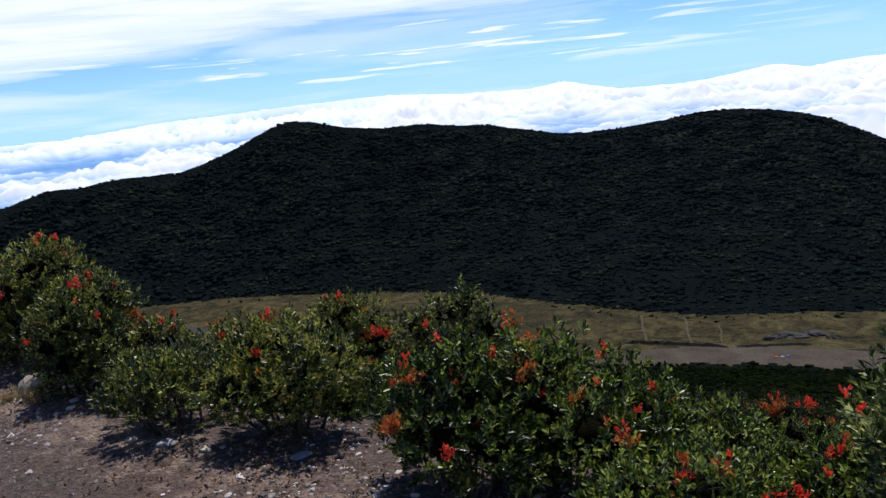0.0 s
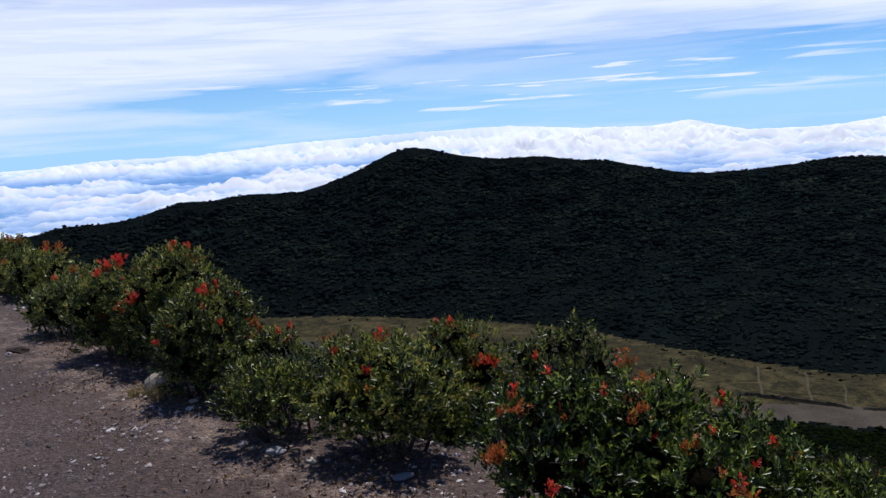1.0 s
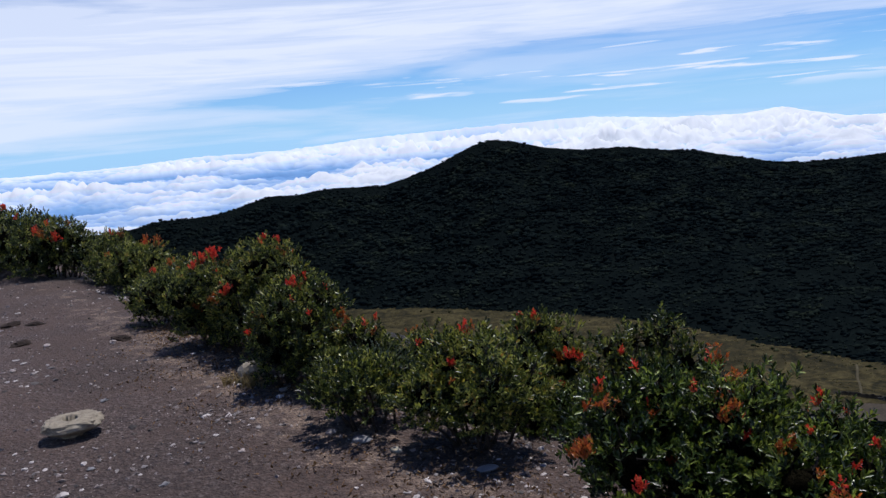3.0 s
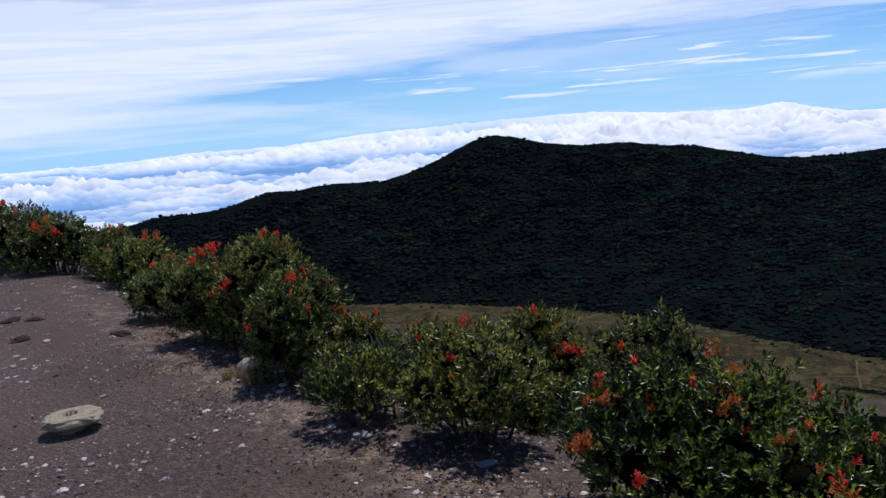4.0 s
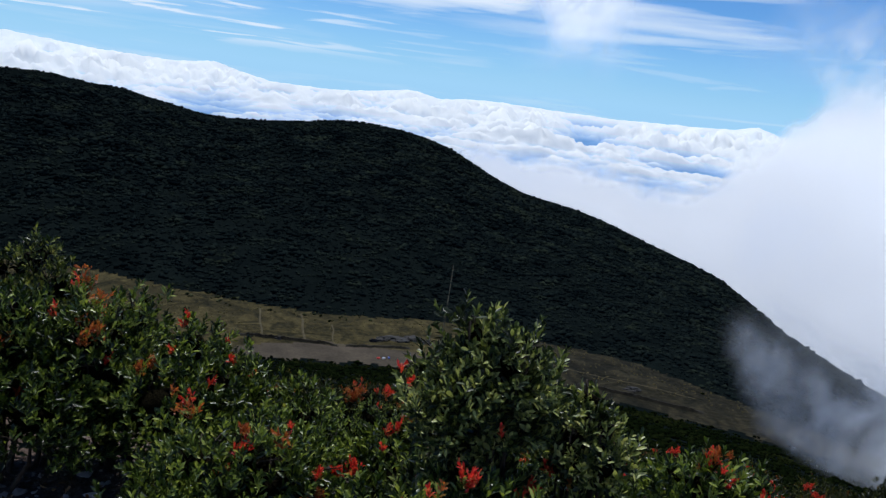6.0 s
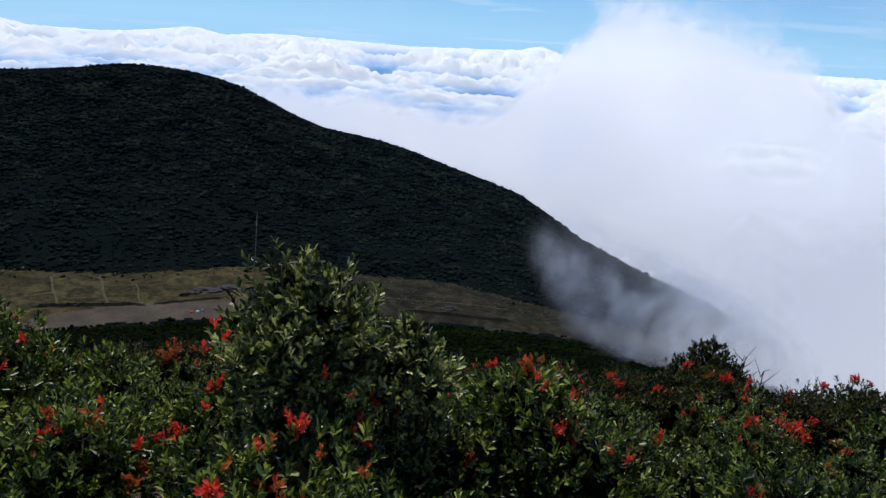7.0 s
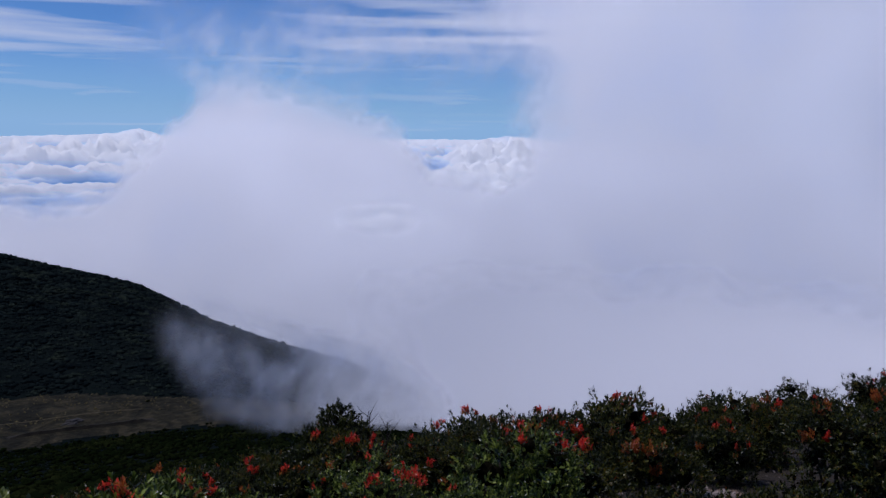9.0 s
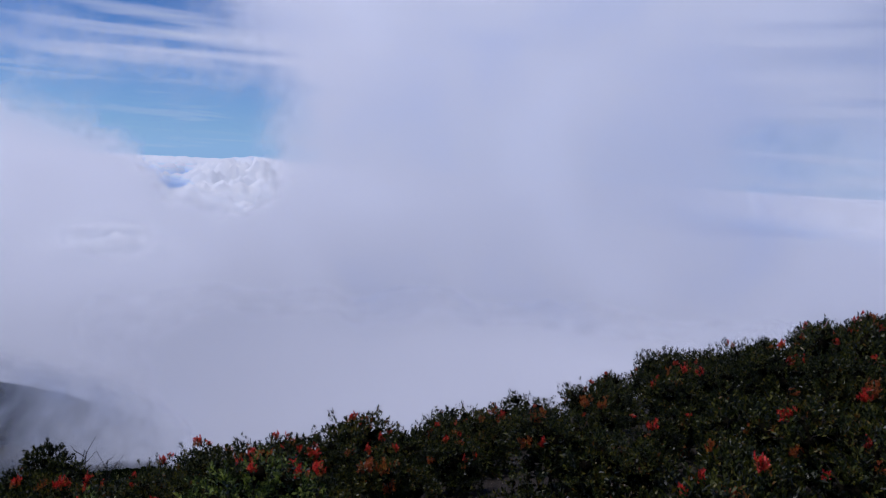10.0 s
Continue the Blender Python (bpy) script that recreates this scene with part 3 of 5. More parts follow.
def behind_hill(A, E):
    """Torn columns of cloud with a gap between them, the larger one leaning over at the top."""
    n = fbm(A / 5.0, E / 5.0, octaves=6, gain=0.6)
    w = fbm(A / 2.6 + 4, E / 2.6, octaves=5, gain=0.6)
    m = fbm(A / 1.6 + 11, E / 1.6, octaves=5, gain=0.6, puffy=True)
    top = np.interp(A + 1.6 * w, (20, 28, 35, 42, 44.3, 46.4, 48.5, 50.2, 52, 54, 56.2, 58.6, 62.7, 64.5, 65.6, 67, 70, 73, 80, 140), (-7, -4.9, -5.1, -5.8, -5.2, -3.8, -1.0, 1.8, 3.0, 2.6, 1.6, 1.2, 0, -1.6, -2.6, -4.2, -4.6, -4.4, -4.6, -5))
    top = top + 1.9 * n + 1.3 * (m - 0.3)
    soft = np.interp(A, (20, 45, 50, 66), (1.0, 1.5, 3.0, 2.2)) * np.clip(1 + 1.6 * w, 0.3, 2)
    d = step(A, 20, 30) * (1 - step(E, top - 0.7 * soft, top + soft))
    lean = np.interp(E, (-6, -3, 1, 4, 7.3, 9, 12, 18), (73.0, 73.2, 73.6, 73.4, 71.0, 69.5, 68, 66)) + 3.6 * n + 1.4 * (0.3 - m)
    broad = np.interp(E, (-4, 1, 8, 14), (1.4, 3.4, 6.0, 8.0))
    right = 1 - (0.30 * step(A + 6 * n, 102, 113)) * step(E, -5 + 2 * n, -3 + 2 * n)
    big = step(A, lean - 0.6 * broad, lean + broad) * right * (1 - 0.9 * step(E, 15, 24))
    veil = 0.42 * step(A + 6 * n, 42, 52) * np.exp(-((E - 5.6 - 3 * n) / 2.2) ** 2) * np.clip(0.7 + 1.2 * w, 0, 1)
    p = fbm(A / 3.0 + 31, E / 3.0 + 8, octaves=5, gain=0.55)
    puff = 0.95 * np.exp(-((A - 34 + 2.5 * p) / 2.6) ** 2 - ((E - 6.4) / 3.0) ** 2) * np.clip(0.85 + 1.3 * p, 0, 1)
    d = d * (1 - 0.62 * np.exp(-((A - 63.2 + 2 * w) / 4.2) ** 2 - ((E + 6.6 - 0.8 * n) / 1.5) ** 2))
    return 1 - (1 - d * 0.975) * (1 - 0.965 * big) * (1 - veil) * (1 - puff)


def shreds(i):
    """Smoke-like mist before the hill's flank, thin along the ridge line."""
    def density(A, E):
        u, v = A + 1.6 * fbm(A / 3.0 + 3 * i, E / 3.0, octaves=3), E + 1.6 * fbm(A / 3.0, E / 3.0 + 5 + i, octaves=3)
        n = fbm(u / 2.4 + 9 * i, v / 3.4 + 3 * i, octaves=4, gain=0.45)
        edge = np.interp(E, (-24, -22, -20.5, -18.4, -16, -14.2, -11.3, -8), (59, 55, 50.4, 48.6, 47.4, 47.0, 47.4, 47.6))
        q = A - edge + 1.5 * n
        ridge = np.interp(A, RIDGE_AZ, RIDGE_EL)
        d = 0.20 * step(q, -0.3, 2.6) + 0.54 * step(q, 3.5, 17)
        d = d * (1 - 0.72 * np.exp(-((E - ridge + 0.5 - n) / 1.2) ** 2) * (1 - step(A, 53, 61)))
        floor = np.interp(A, (46, 50, 58, 66, 70), (-19, -20.8, -22.6, -27, -34))
        d = d * (1 - step(A, 63, 71)) * step(E, floor - 1.4, floor + 1.6) * (1 - step(E, ridge + 0.3, ridge + 2.6))
        return d * np.clip(0.9 + 1.35 * n, 0.2, 1.4)
    return density


def low_cloud(A, E):
    n = fbm(A / 6.0 + 2, E / 6.0, octaves=4)
    return step(A + 4 * n, 58, 70) * (1 - step(E, -14 + 2 * n, -8 + 2 * n))


mist_sheet(1750, 18, 160, -24, 26, behind_hill, MIST, "mist_bank", "thick white cloud bank rising behind the wooded hill")
mist_sheet(500, 46, 140, -34, -2, low_cloud, MIST, "mist_bank", "pale cloud filling the valley beyond the shrubby slope")
for i in range(2):
    mist_sheet(480 - 24 * i, 43, 140, -32, 0, shreds(i), WISP, "mist_bank", "thin grey mist drifting over the hill's lower flank")

# ---- woods ----
def ico():
    bm = bmesh.new()
    bmesh.ops.create_icosphere(bm, subdivisions=1, radius=1)
    v, f = np.array([p.co[:] for p in bm.verts]), np.array([[q.index for q in p.verts] for p in bm.faces])
    bm.free()
    return v, f


ICO_V, ICO_F = ico()
OCT_V = np.array([(1, 0, 0), (-1, 0, 0), (0, 1, 0), (0, -1, 0), (0, 0, 1), (0, 0, -1)], float)
OCT_F = np.array([(0, 2, 4), (2, 1, 4), (1, 3, 4), (3, 0, 4), (2, 0, 5), (1, 2, 5), (3, 1, 5), (0, 3, 5)])


def scatter_blobs(centres, sizes, squash, rng, jitter=0.28, base_v=ICO_V, base_f=ICO_F):
    """Many uneven lumps in one array mesh."""
    n, k = len(centres), len(base_v)
    th = rng.uniform(0, 2 * np.pi, n)
    c, s = np.cos(th)[:, None], np.sin(th)[:, None]
    base = base_v[None] * (1 + rng.uniform(-jitter, jitter, (n, k, 1)))
    tip = rng.uniform(0, np.pi, n)
    ct, st = np.cos(tip)[:, None], np.sin(tip)[:, None]
    base = np.stack([base[..., 0], base[..., 1] * ct - base[..., 2] * st, base[..., 1] * st + base[..., 2] * ct], -1)
    stretch = rng.uniform(0.8, 1.25, (n, 1))
    bx, by, bz = base[..., 0] * stretch, base[..., 1] / stretch, base[..., 2] * squash
    v = np.stack([bx * c - by * s, bx * s + by * c, bz], -1) * sizes[:, None, None] + centres[:, None, :]
    f = base_f[None] + (np.arange(n) * k)[:, None, None]
    return v.reshape(-1, 3), f.reshape(-1, 3)


def build_woods():
    rng = np.random.RandomState(11)

    def stand(n, az0, az1, r0, r1, size, name, label, keep, tall=0.8, shape=(ICO_V, ICO_F), mat=SCRUB, lift=0.18):
        az = rng.uniform(az0, az1, n)
        r = np.sqrt(rng.uniform(r0 * r0, r1 * r1, n))
        ok = keep(az, r)
        az, r = az[ok], r[ok]
        x, y = r * np.sin(np.radians(az)), r * np.cos(np.radians(az))
        sz = size * (0.45 + 1.2 * rng.uniform(0, 1, len(x)) ** 2.6) * (1 + 0.5 * perlin(x / 45, y / 45)) * np.where(r > 540, np.clip(r / 1150, 0.6, 1.1), 1) * np.where(r > RIDGE_R * (1 + 0.06 * np.sin(np.radians(az * 3 + 20))) - 30, 0.45, 1)
        z = ground_height(x, y) + sz * lift
        v, f = scatter_blobs(np.stack([x, y, z], -1), sz, tall, rng, 0.45, *shape)
        tagged(new(name, mesh_from(name, v, f, [mat], True)), label, "forest", kind="stuff")

    foot = lambda az: -VALLEY / np.tan(np.radians(-np.interp(az, EDGE_AZ, EDGE_EL)))
    top = lambda az: RIDGE_R * (1 + 0.06 * np.sin(np.radians(az * 3 + 20)))
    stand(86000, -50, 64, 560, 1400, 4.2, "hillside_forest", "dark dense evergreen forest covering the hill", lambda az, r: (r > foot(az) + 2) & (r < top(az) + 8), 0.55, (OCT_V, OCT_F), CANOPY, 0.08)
    stand(2500, 2, 66, 90, 330, 1.6, "valley_scrub", "dark green scrub on the upper slope", lambda az, r: r > 0)
    stand(17000, 2, 66, 300, 531, 1.5, "valley_scrub", "dark green scrub on the slope above the meadow", lambda az, r: r < 526 + 10 * perlin(az * 0.9, 0 * az), 0.6, (OCT_V, OCT_F))
    stand(700, -25, 52, 540, 860, 1.5, "meadow_scrub", "low grey-green scrub along the meadow edge", lambda az, r: (r > foot(az) - 22) & (r < foot(az) + 4))
    stand(420, 6, 27, 540, 700, 3.0, "meadow_scrub", "pale grey-green scrub at the foot of the forest", lambda az, r: (r > foot(az) - 16) & (r < foot(az) + 5), 0.7, (OCT_V, OCT_F), PALE_SCRUB)


build_woods()

# ---- shrubs ----
def leaf_set(points, axes, count, length, rng, spread=1.15, up=0.1, simple=False):
    """Whorls of leaves: count leaves round each shoot, each a folded, tapered blade of two quads."""
    n = len(points)
    ax = axes / np.linalg.norm(axes, axis=1, keepdims=True)
    ref = np.where(np.abs(ax[:, 2:3]) < 0.9, [[0, 0, 1.0]], [[1.0, 0, 0]])
    s1 = np.cross(ax, ref)
    s1 /= np.linalg.norm(s1, axis=1, keepdims=True)
    s2 = np.cross(ax, s1)
    k = np.arange(count)
    ang = k[None] * 2.399 + rng.uniform(0, 6.28, (n, 1)) + rng.uniform(-0.3, 0.3, (n, count))
    lift = (k[None] / max(count - 1, 1)) * np.ones((n, 1))
    tilt = spread * (1.15 - 0.75 * lift) + rng.uniform(-0.25, 0.25, (n, count))
    L = length * rng.uniform(0.7, 1.25, (n, count)) * (1 - 0.25 * lift)
    radial = np.cos(ang)[..., None] * s1[:, None] + np.sin(ang)[..., None] * s2[:, None]
    d = np.cos(tilt)[..., None] * ax[:, None] + np.sin(tilt)[..., None] * radial
    d[..., 2] += up * 0.3
    d /= np.linalg.norm(d, axis=-1, keepdims=True)
    side = np.cross(d, ax[:, None] + 0.01)
    side /= np.linalg.norm(side, axis=-1, keepdims=True) + 1e-9
    nor = np.cross(side, d)
    base = points[:, None] + ax[:, None] * (lift * length * 1.1 - length * 0.6)[..., None]
    L = L[..., None]
    w, fold, curl = 0.175 * L, 0.08 * L, rng.uniform(-0.10, 0.16, (n, count, 1)) * L
    if simple:
        v = np.stack([base, base + d * L * 0.6 + side * w * 1.15 + nor * fold, base + d * L - nor * curl, base + d * L * 0.6 - side * w * 1.15 + nor * fold], 2).reshape(-1, 3)
        return v, np.arange(n * count)[:, None] * 4 + np.array([[0, 1, 2, 3]])
    v = np.stack([
        base,
        base + d * L * 0.38 + side * w * 0.85 + nor * fold,
        base + d * L * 0.72 + side * w + nor * (fold - 0.4 * curl),
        base + d * L - nor * curl,
        base + d * L * 0.72 - side * w + nor * (fold - 0.4 * curl),
        base + d * L * 0.38 - side * w * 0.85 + nor * fold,
    ], 2).reshape(-1, 3)
    i = np.arange(n * count)[:, None] * 6
    f = np.concatenate([i + np.array([[0, 1, 2, 3]]), i + np.array([[0, 3, 4, 5]])])
    return v, f


def tube(path, r0, r1, sides=5):
    """A tapered stem along a list of points."""
    path = np.asarray(path, float)
    n = len(path)
    t = np.gradient(path, axis=0)
    t /= np.linalg.norm(t, axis=1, keepdims=True) + 1e-9
    s1 = np.cross(t, [[0.31, 0.95, 0.05]])
    s1 /= np.linalg.norm(s1, axis=1, keepdims=True) + 1e-9
    s2 = np.cross(t, s1)
    a = np.arange(sides) * 2 * np.pi / sides
    r = np.linspace(r0, r1, n)[:, None, None]
    v = path[:, None] + r * (np.cos(a)[None, :, None] * s1[:, None] + np.sin(a)[None, :, None] * s2[:, None])
    return v.reshape(-1, 3), grid_faces(n, sides, True)


def join(parts):
    vs, fs, k = [], [], 0
    for v, f in parts:
        vs.append(v)
        fs.append(f + k)
        k += len(v)
    return np.concatenate(vs), np.concatenate(fs)


def tuft_mesh(rng, mat, size, shoots):
    """A spray of young leaves at a branch end."""
    p = rng.normal(0, 1, (shoots, 3)) * [0.6, 0.6, 0.7] * size
    ax = np.stack([rng.uniform(-0.8, 0.8, shoots), rng.uniform(-0.8, 0.8, shoots), np.ones(shoots)], -1)
    v, f = leaf_set(p, ax, 7, 0.023, rng, 0.72, 0.2)
    foot = np.array([0, 0, -1.4 * size])
    stalks = [tube([foot, 0.5 * (q + foot) + [0, 0, 0.1 * size], q + [0, 0, 0.008]], 0.0016, 0.0010, 3) for q in p]
    v, f = join([(v, f)] + stalks)
    return mesh_from("red_leaf_tuft", v, f, [mat], True)


TUFT_RNG = np.random.RandomState(5)
# wider clusters for the larger tufts, by radius
BROAD = [(r, [tuft_mesh(np.random.RandomState(int(1000 * r)), mat, 0.42 * r, n) for mat in (RED_LEAF, RUST_LEAF)]) for r, n in ((0.015, 2), (0.022, 3), (0.03, 5), (0.042, 8), (0.06, 14), (0.085, 24), (0.12, 40))]
TUFTS = [tuft_mesh(TUFT_RNG, RED_LEAF, 0.008 + 0.0016 * n, n) for n in (2, 3, 4, 6, 8, 10)]
RUST = [tuft_mesh(TUFT_RNG, RUST_LEAF, 0.010 + 0.003 * n, n) for n in (3, 4, 6, 8)]


def shrub_body(rng, radius, height, shoots, count, length, bare=0.12, lobes=9, slim=1.0, twigs=4):
    """Leafy crown of several lobes on dark stems; returns both meshes' arrays and the shoot ends."""
    cen, rad = [], []
    for i in range(lobes):
        a, q = rng.uniform(0, 6.28), radius * 0.72 * math.sqrt(rng.uniform(0, 1)) * slim
        h = height * (1 - 0.42 * (q / radius) ** 1.4) * rng.uniform(0.80, 1.0)
        lr = radius * rng.uniform(0.22, 0.40)
        lr = min(lr, h * 0.48)
        cen.append((q * math.cos(a), q * math.sin(a), h - lr))
        rad.append(lr)
        cen.append((q * 0.85 * math.cos(a), q * 0.85 * math.sin(a), max((h - lr) * 0.55, lr * 0.9 + bare * height)))
        rad.append(lr * 0.95)
        if height > 1.6 * radius and slim < 0.9:
            for low in (0.62, 0.30, 0.10):
                cen.append((q * 1.3 * math.cos(a + 2 * low), q * 1.3 * math.sin(a + 2 * low), height * low + 0.06))
                rad.append(lr * 1.1)
    cen, rad = np.array(cen), np.array(rad)
    groups = max(shoots // 3, 8)
    share = np.maximum(np.round(groups * 2.2 * rad ** 2 / (rad ** 2).sum()), 4).astype(int)
    pick, d = [], []
    for i, k in enumerate(share):
        j = np.arange(k) + rng.uniform(0, 1)
        up = 1 - 1.75 * j / k
        turn = j * 2.399963 + rng.uniform(0, 6.28)
        flat = np.sqrt(np.clip(1 - up * up, 0, 1))
        d.append(np.stack([flat * np.cos(turn), flat * np.sin(turn), up], -1) + rng.normal(0, 0.16, (k, 3)))
        pick.append(np.full(k, i))
    pick, d = np.concatenate(pick), np.concatenate(d)
    mix = rng.permutation(len(pick))
    pick, d = pick[mix], d[mix]
    d /= np.linalg.norm(d, axis=1, keepdims=True)
    u = rng.uniform(0, 1, len(pick))
    depth = np.where(u < 0.08, rng.uniform(0.62, 0.88, len(pick)), 0.92 + 0.40 * rng.uniform(0, 1, len(pick)) ** 3)
    mids = cen[pick] + d * (rad[pick] * depth)[:, None]
    gap = np.linalg.norm(mids[:, None] - cen[None], axis=-1) / rad[None]
    ok = (gap.min(1) > 0.6) & (mids[:, 2] > bare * height) & (gap.min(1) < (1.12 if slim < 0.9 else 2.0))
    mids, d = np.repeat(mids[ok][:groups], 3, 0), np.repeat(d[ok][:groups], 3, 0)
    pts = mids + rng.normal(0, 0.8 * length, mids.shape) * [1, 1, 0.7]
    ax = d * 0.8 + np.array([0, 0, 0.75]) + rng.normal(0, 0.30, d.shape)
    leaves = leaf_set(pts, ax, count, length, rng, 0.85, 0.2, count != 9)
    stems = []
    each = len(cen) // lobes
    for c, lr in zip(cen[::each], rad[::each]):
        root = np.array([c[0] * 0.35 + rng.normal(0, 0.03), c[1] * 0.35 + rng.normal(0, 0.03), -0.08])
        mid = root * 0.4 + c * 0.6 + rng.normal(0, 0.06, 3) * radius
        mid[2] = c[2] * rng.uniform(0.35, 0.55)
        stems.append(tube([root, (root + mid) / 2 + rng.normal(0, 0.03, 3) * radius, mid, c], 0.013 * min(1.0, radius / 0.4), 0.004))
        for _ in range(twigs):
            g = rng.normal(0, 1, 3)
            g[2] = abs(g[2])
            end = c + g / np.linalg.norm(g) * lr * 0.95
            stems.append(tube([mid * 0.3 + c * 0.7, (c + end) / 2 + rng.normal(0, 0.02, 3), end], 0.005, 0.002, 4))
    # dark lumps and blades added inside the crown in place of inner shade
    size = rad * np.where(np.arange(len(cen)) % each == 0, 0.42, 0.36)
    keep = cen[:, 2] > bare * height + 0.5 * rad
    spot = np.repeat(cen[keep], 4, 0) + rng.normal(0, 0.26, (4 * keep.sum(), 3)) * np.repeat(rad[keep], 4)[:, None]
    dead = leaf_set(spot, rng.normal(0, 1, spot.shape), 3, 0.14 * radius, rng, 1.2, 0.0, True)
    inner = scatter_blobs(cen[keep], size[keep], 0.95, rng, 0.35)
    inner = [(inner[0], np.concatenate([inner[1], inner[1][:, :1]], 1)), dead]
    return leaves, stems, pts, ax, inner


def make_shrub(seed, radius, height, shoots, count, length, reds, label, bare=0.12, lobes=9, slim=1.0, split=False, leaf=None):
    rng = np.random.RandomState(seed)
    leaves, stems, pts, ax, inner = shrub_body(rng, radius, height, shoots, count, length, bare, lobes, slim, 4 if split else 1)
    root = tagged(new("shrub"), label, "shrub", "shrubs on the ridge")
    if split:
        for i in range(0, len(stems), 5):
            child("stem", mesh_from("stem", *join(stems[i:i + 5]), [BARK]), root, "thin dark woody stem")
    else:
        child("trunk", mesh_from("trunk", *join(stems), [BARK]), root, "thin dark woody stem")
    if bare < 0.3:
        tagged(child("shade_core", mesh_from("shade_core", *join(inner), [CROWN_SHADE]), root), "dark filler inside the crown for its deep shade", kind="stuff")
    child("crown", mesh_from("crown", *leaves, [leaf or LEAF]), root)
    order = np.argsort(-(pts[:, 2] + rng.uniform(0, 1.3 * height, len(pts))))
    if split:
        reds = round(0.45 * reds)
    for j, i in enumerate(order[:(2 * reds) * 5:5]):
        at = pose(*(pts[i] + ax[i] / np.linalg.norm(ax[i]) * 0.016), rng.uniform(-30, 30), rng.uniform(-30, 30), rng.uniform(0, 360))
        if j < reds:
            child("red_leaf_tuft", TUFTS[rng.randint(len(TUFTS))], root, "scarlet young leaves", at)
        else:
            child("red_leaf_tuft", RUST[rng.randint(len(RUST))], root, "rusty orange young leaves", at)
    return root


SHRUBS = []


def place(root, x, y):
    root.matrix_basis = pose(x, y, float(ground_height(x, y)))
    SHRUBS.append(root)


GREEN = "bushy evergreen shrub with small glossy green leaves"
TIPPED = "rounded evergreen shrub with scarlet young leaves among glossy green"
OPEN = "low spreading shrub with bare dark stems and yellow-green leaves"
# x, y, radius, top height above the ground, shoots, red tufts, kind of look
NEAR = [
    (-3.08, 5.48, 0.56, 0.98, 1500, 6, TIPPED, 0.02, 1.0),
    (-2.40, 4.72, 0.40, 0.80, 1000, 6, TIPPED, 0.02, 1.0),
    (-3.60, 5.62, 0.40, 0.80, 900, 6, TIPPED, 0.04, 1.0),
    (-2.58, 5.25, 0.42, 0.82, 900, 3, TIPPED, 0.02, 1.0),
    (-2.05, 4.60, 0.34, 0.52, 600, 4, TIPPED, 0.02, 1.0),
    (-1.62, 3.95, 0.38, 0.41, 620, 1, OPEN, 0.36, 1.0),
    (-0.98, 3.78, 0.40, 0.68, 1100, 2, GREEN, 0.20, 1.0),
    (-1.48, 4.75, 0.40, 0.52, 700, 2, GREEN, 0.05, 1.0),
    (-0.75, 4.75, 0.40, 0.72, 700, 7, TIPPED, 0.05, 1.0),
    (-0.12, 4.15, 0.34, 0.88, 600, 1, GREEN, 0.05, 1.0),
    (-0.05, 2.98, 0.44, 0.70, 1300, 6, TIPPED, 0.24, 1.0),
    (0.36, 3.05, 0.46, 0.75, 1300, 7, TIPPED, 0.16, 1.0),
    (0.85, 3.02, 0.40, 0.50, 800, 5, TIPPED, 0.10, 1.0),
    (0.60, 2.30, 0.42, 0.48, 900, 6, TIPPED, 0.10, 1.0),
    (1.19, 1.83, 0.265, 1.02, 1900, 0, "tall upright evergreen shrub with pale glossy leaves", 0.05, 0.6),
    (0.92, 1.42, 0.42, 0.68, 1100, 8, TIPPED, 0.10, 1.0),
    (1.35, 2.45, 0.40, 0.46, 800, 4, TIPPED, 0.10, 1.0),
    (1.80, 1.60, 0.44, 0.68, 1000, 4, TIPPED, 0.10, 1.0),
    (2.05, 0.80, 0.46, 0.58, 1000, 3, TIPPED, 0.10, 1.0),
    (1.50, 1.75, 0.15, 0.86, 420, 0, "slender upright evergreen shrub with pale glossy leaves", 0.20, 0.8),
    (5.52, 2.98, 0.36, 0.94, 1500, 0, "dark evergreen shrub on the slope edge", 0.10, 1.0),
]
for i, (x, y, rad, top, shoots, reds, label, bare, slim) in enumerate(NEAR):
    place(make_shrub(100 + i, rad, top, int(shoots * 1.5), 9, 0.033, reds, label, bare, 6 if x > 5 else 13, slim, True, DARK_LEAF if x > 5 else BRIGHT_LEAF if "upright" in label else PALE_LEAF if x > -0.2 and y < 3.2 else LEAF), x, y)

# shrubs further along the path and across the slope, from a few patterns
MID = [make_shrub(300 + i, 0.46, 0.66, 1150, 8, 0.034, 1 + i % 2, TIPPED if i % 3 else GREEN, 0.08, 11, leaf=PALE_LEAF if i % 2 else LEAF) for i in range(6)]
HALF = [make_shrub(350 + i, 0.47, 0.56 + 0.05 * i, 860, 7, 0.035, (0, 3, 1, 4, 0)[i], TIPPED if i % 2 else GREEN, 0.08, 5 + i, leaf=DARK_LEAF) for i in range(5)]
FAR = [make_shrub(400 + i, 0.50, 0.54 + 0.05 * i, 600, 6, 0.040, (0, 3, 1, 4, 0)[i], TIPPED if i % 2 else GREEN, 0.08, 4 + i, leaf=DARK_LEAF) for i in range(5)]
ALONG = [(-4.6, 6.4, 0.95), (-5.3, 7.5, 0.85), (-6.45, 8.5, 1.2), (-7.15, 9.0, 1.25), (-8.2, 9.2, 1.35), (-8.9, 9.5, 1.6), (-9.7, 10.0, 1.7), (-10.6, 10.4, 1.7), (-6.1, 9.0, 1.0), (-4.0, 6.4, 0.8), (-3.4, 5.7, 0.8)]


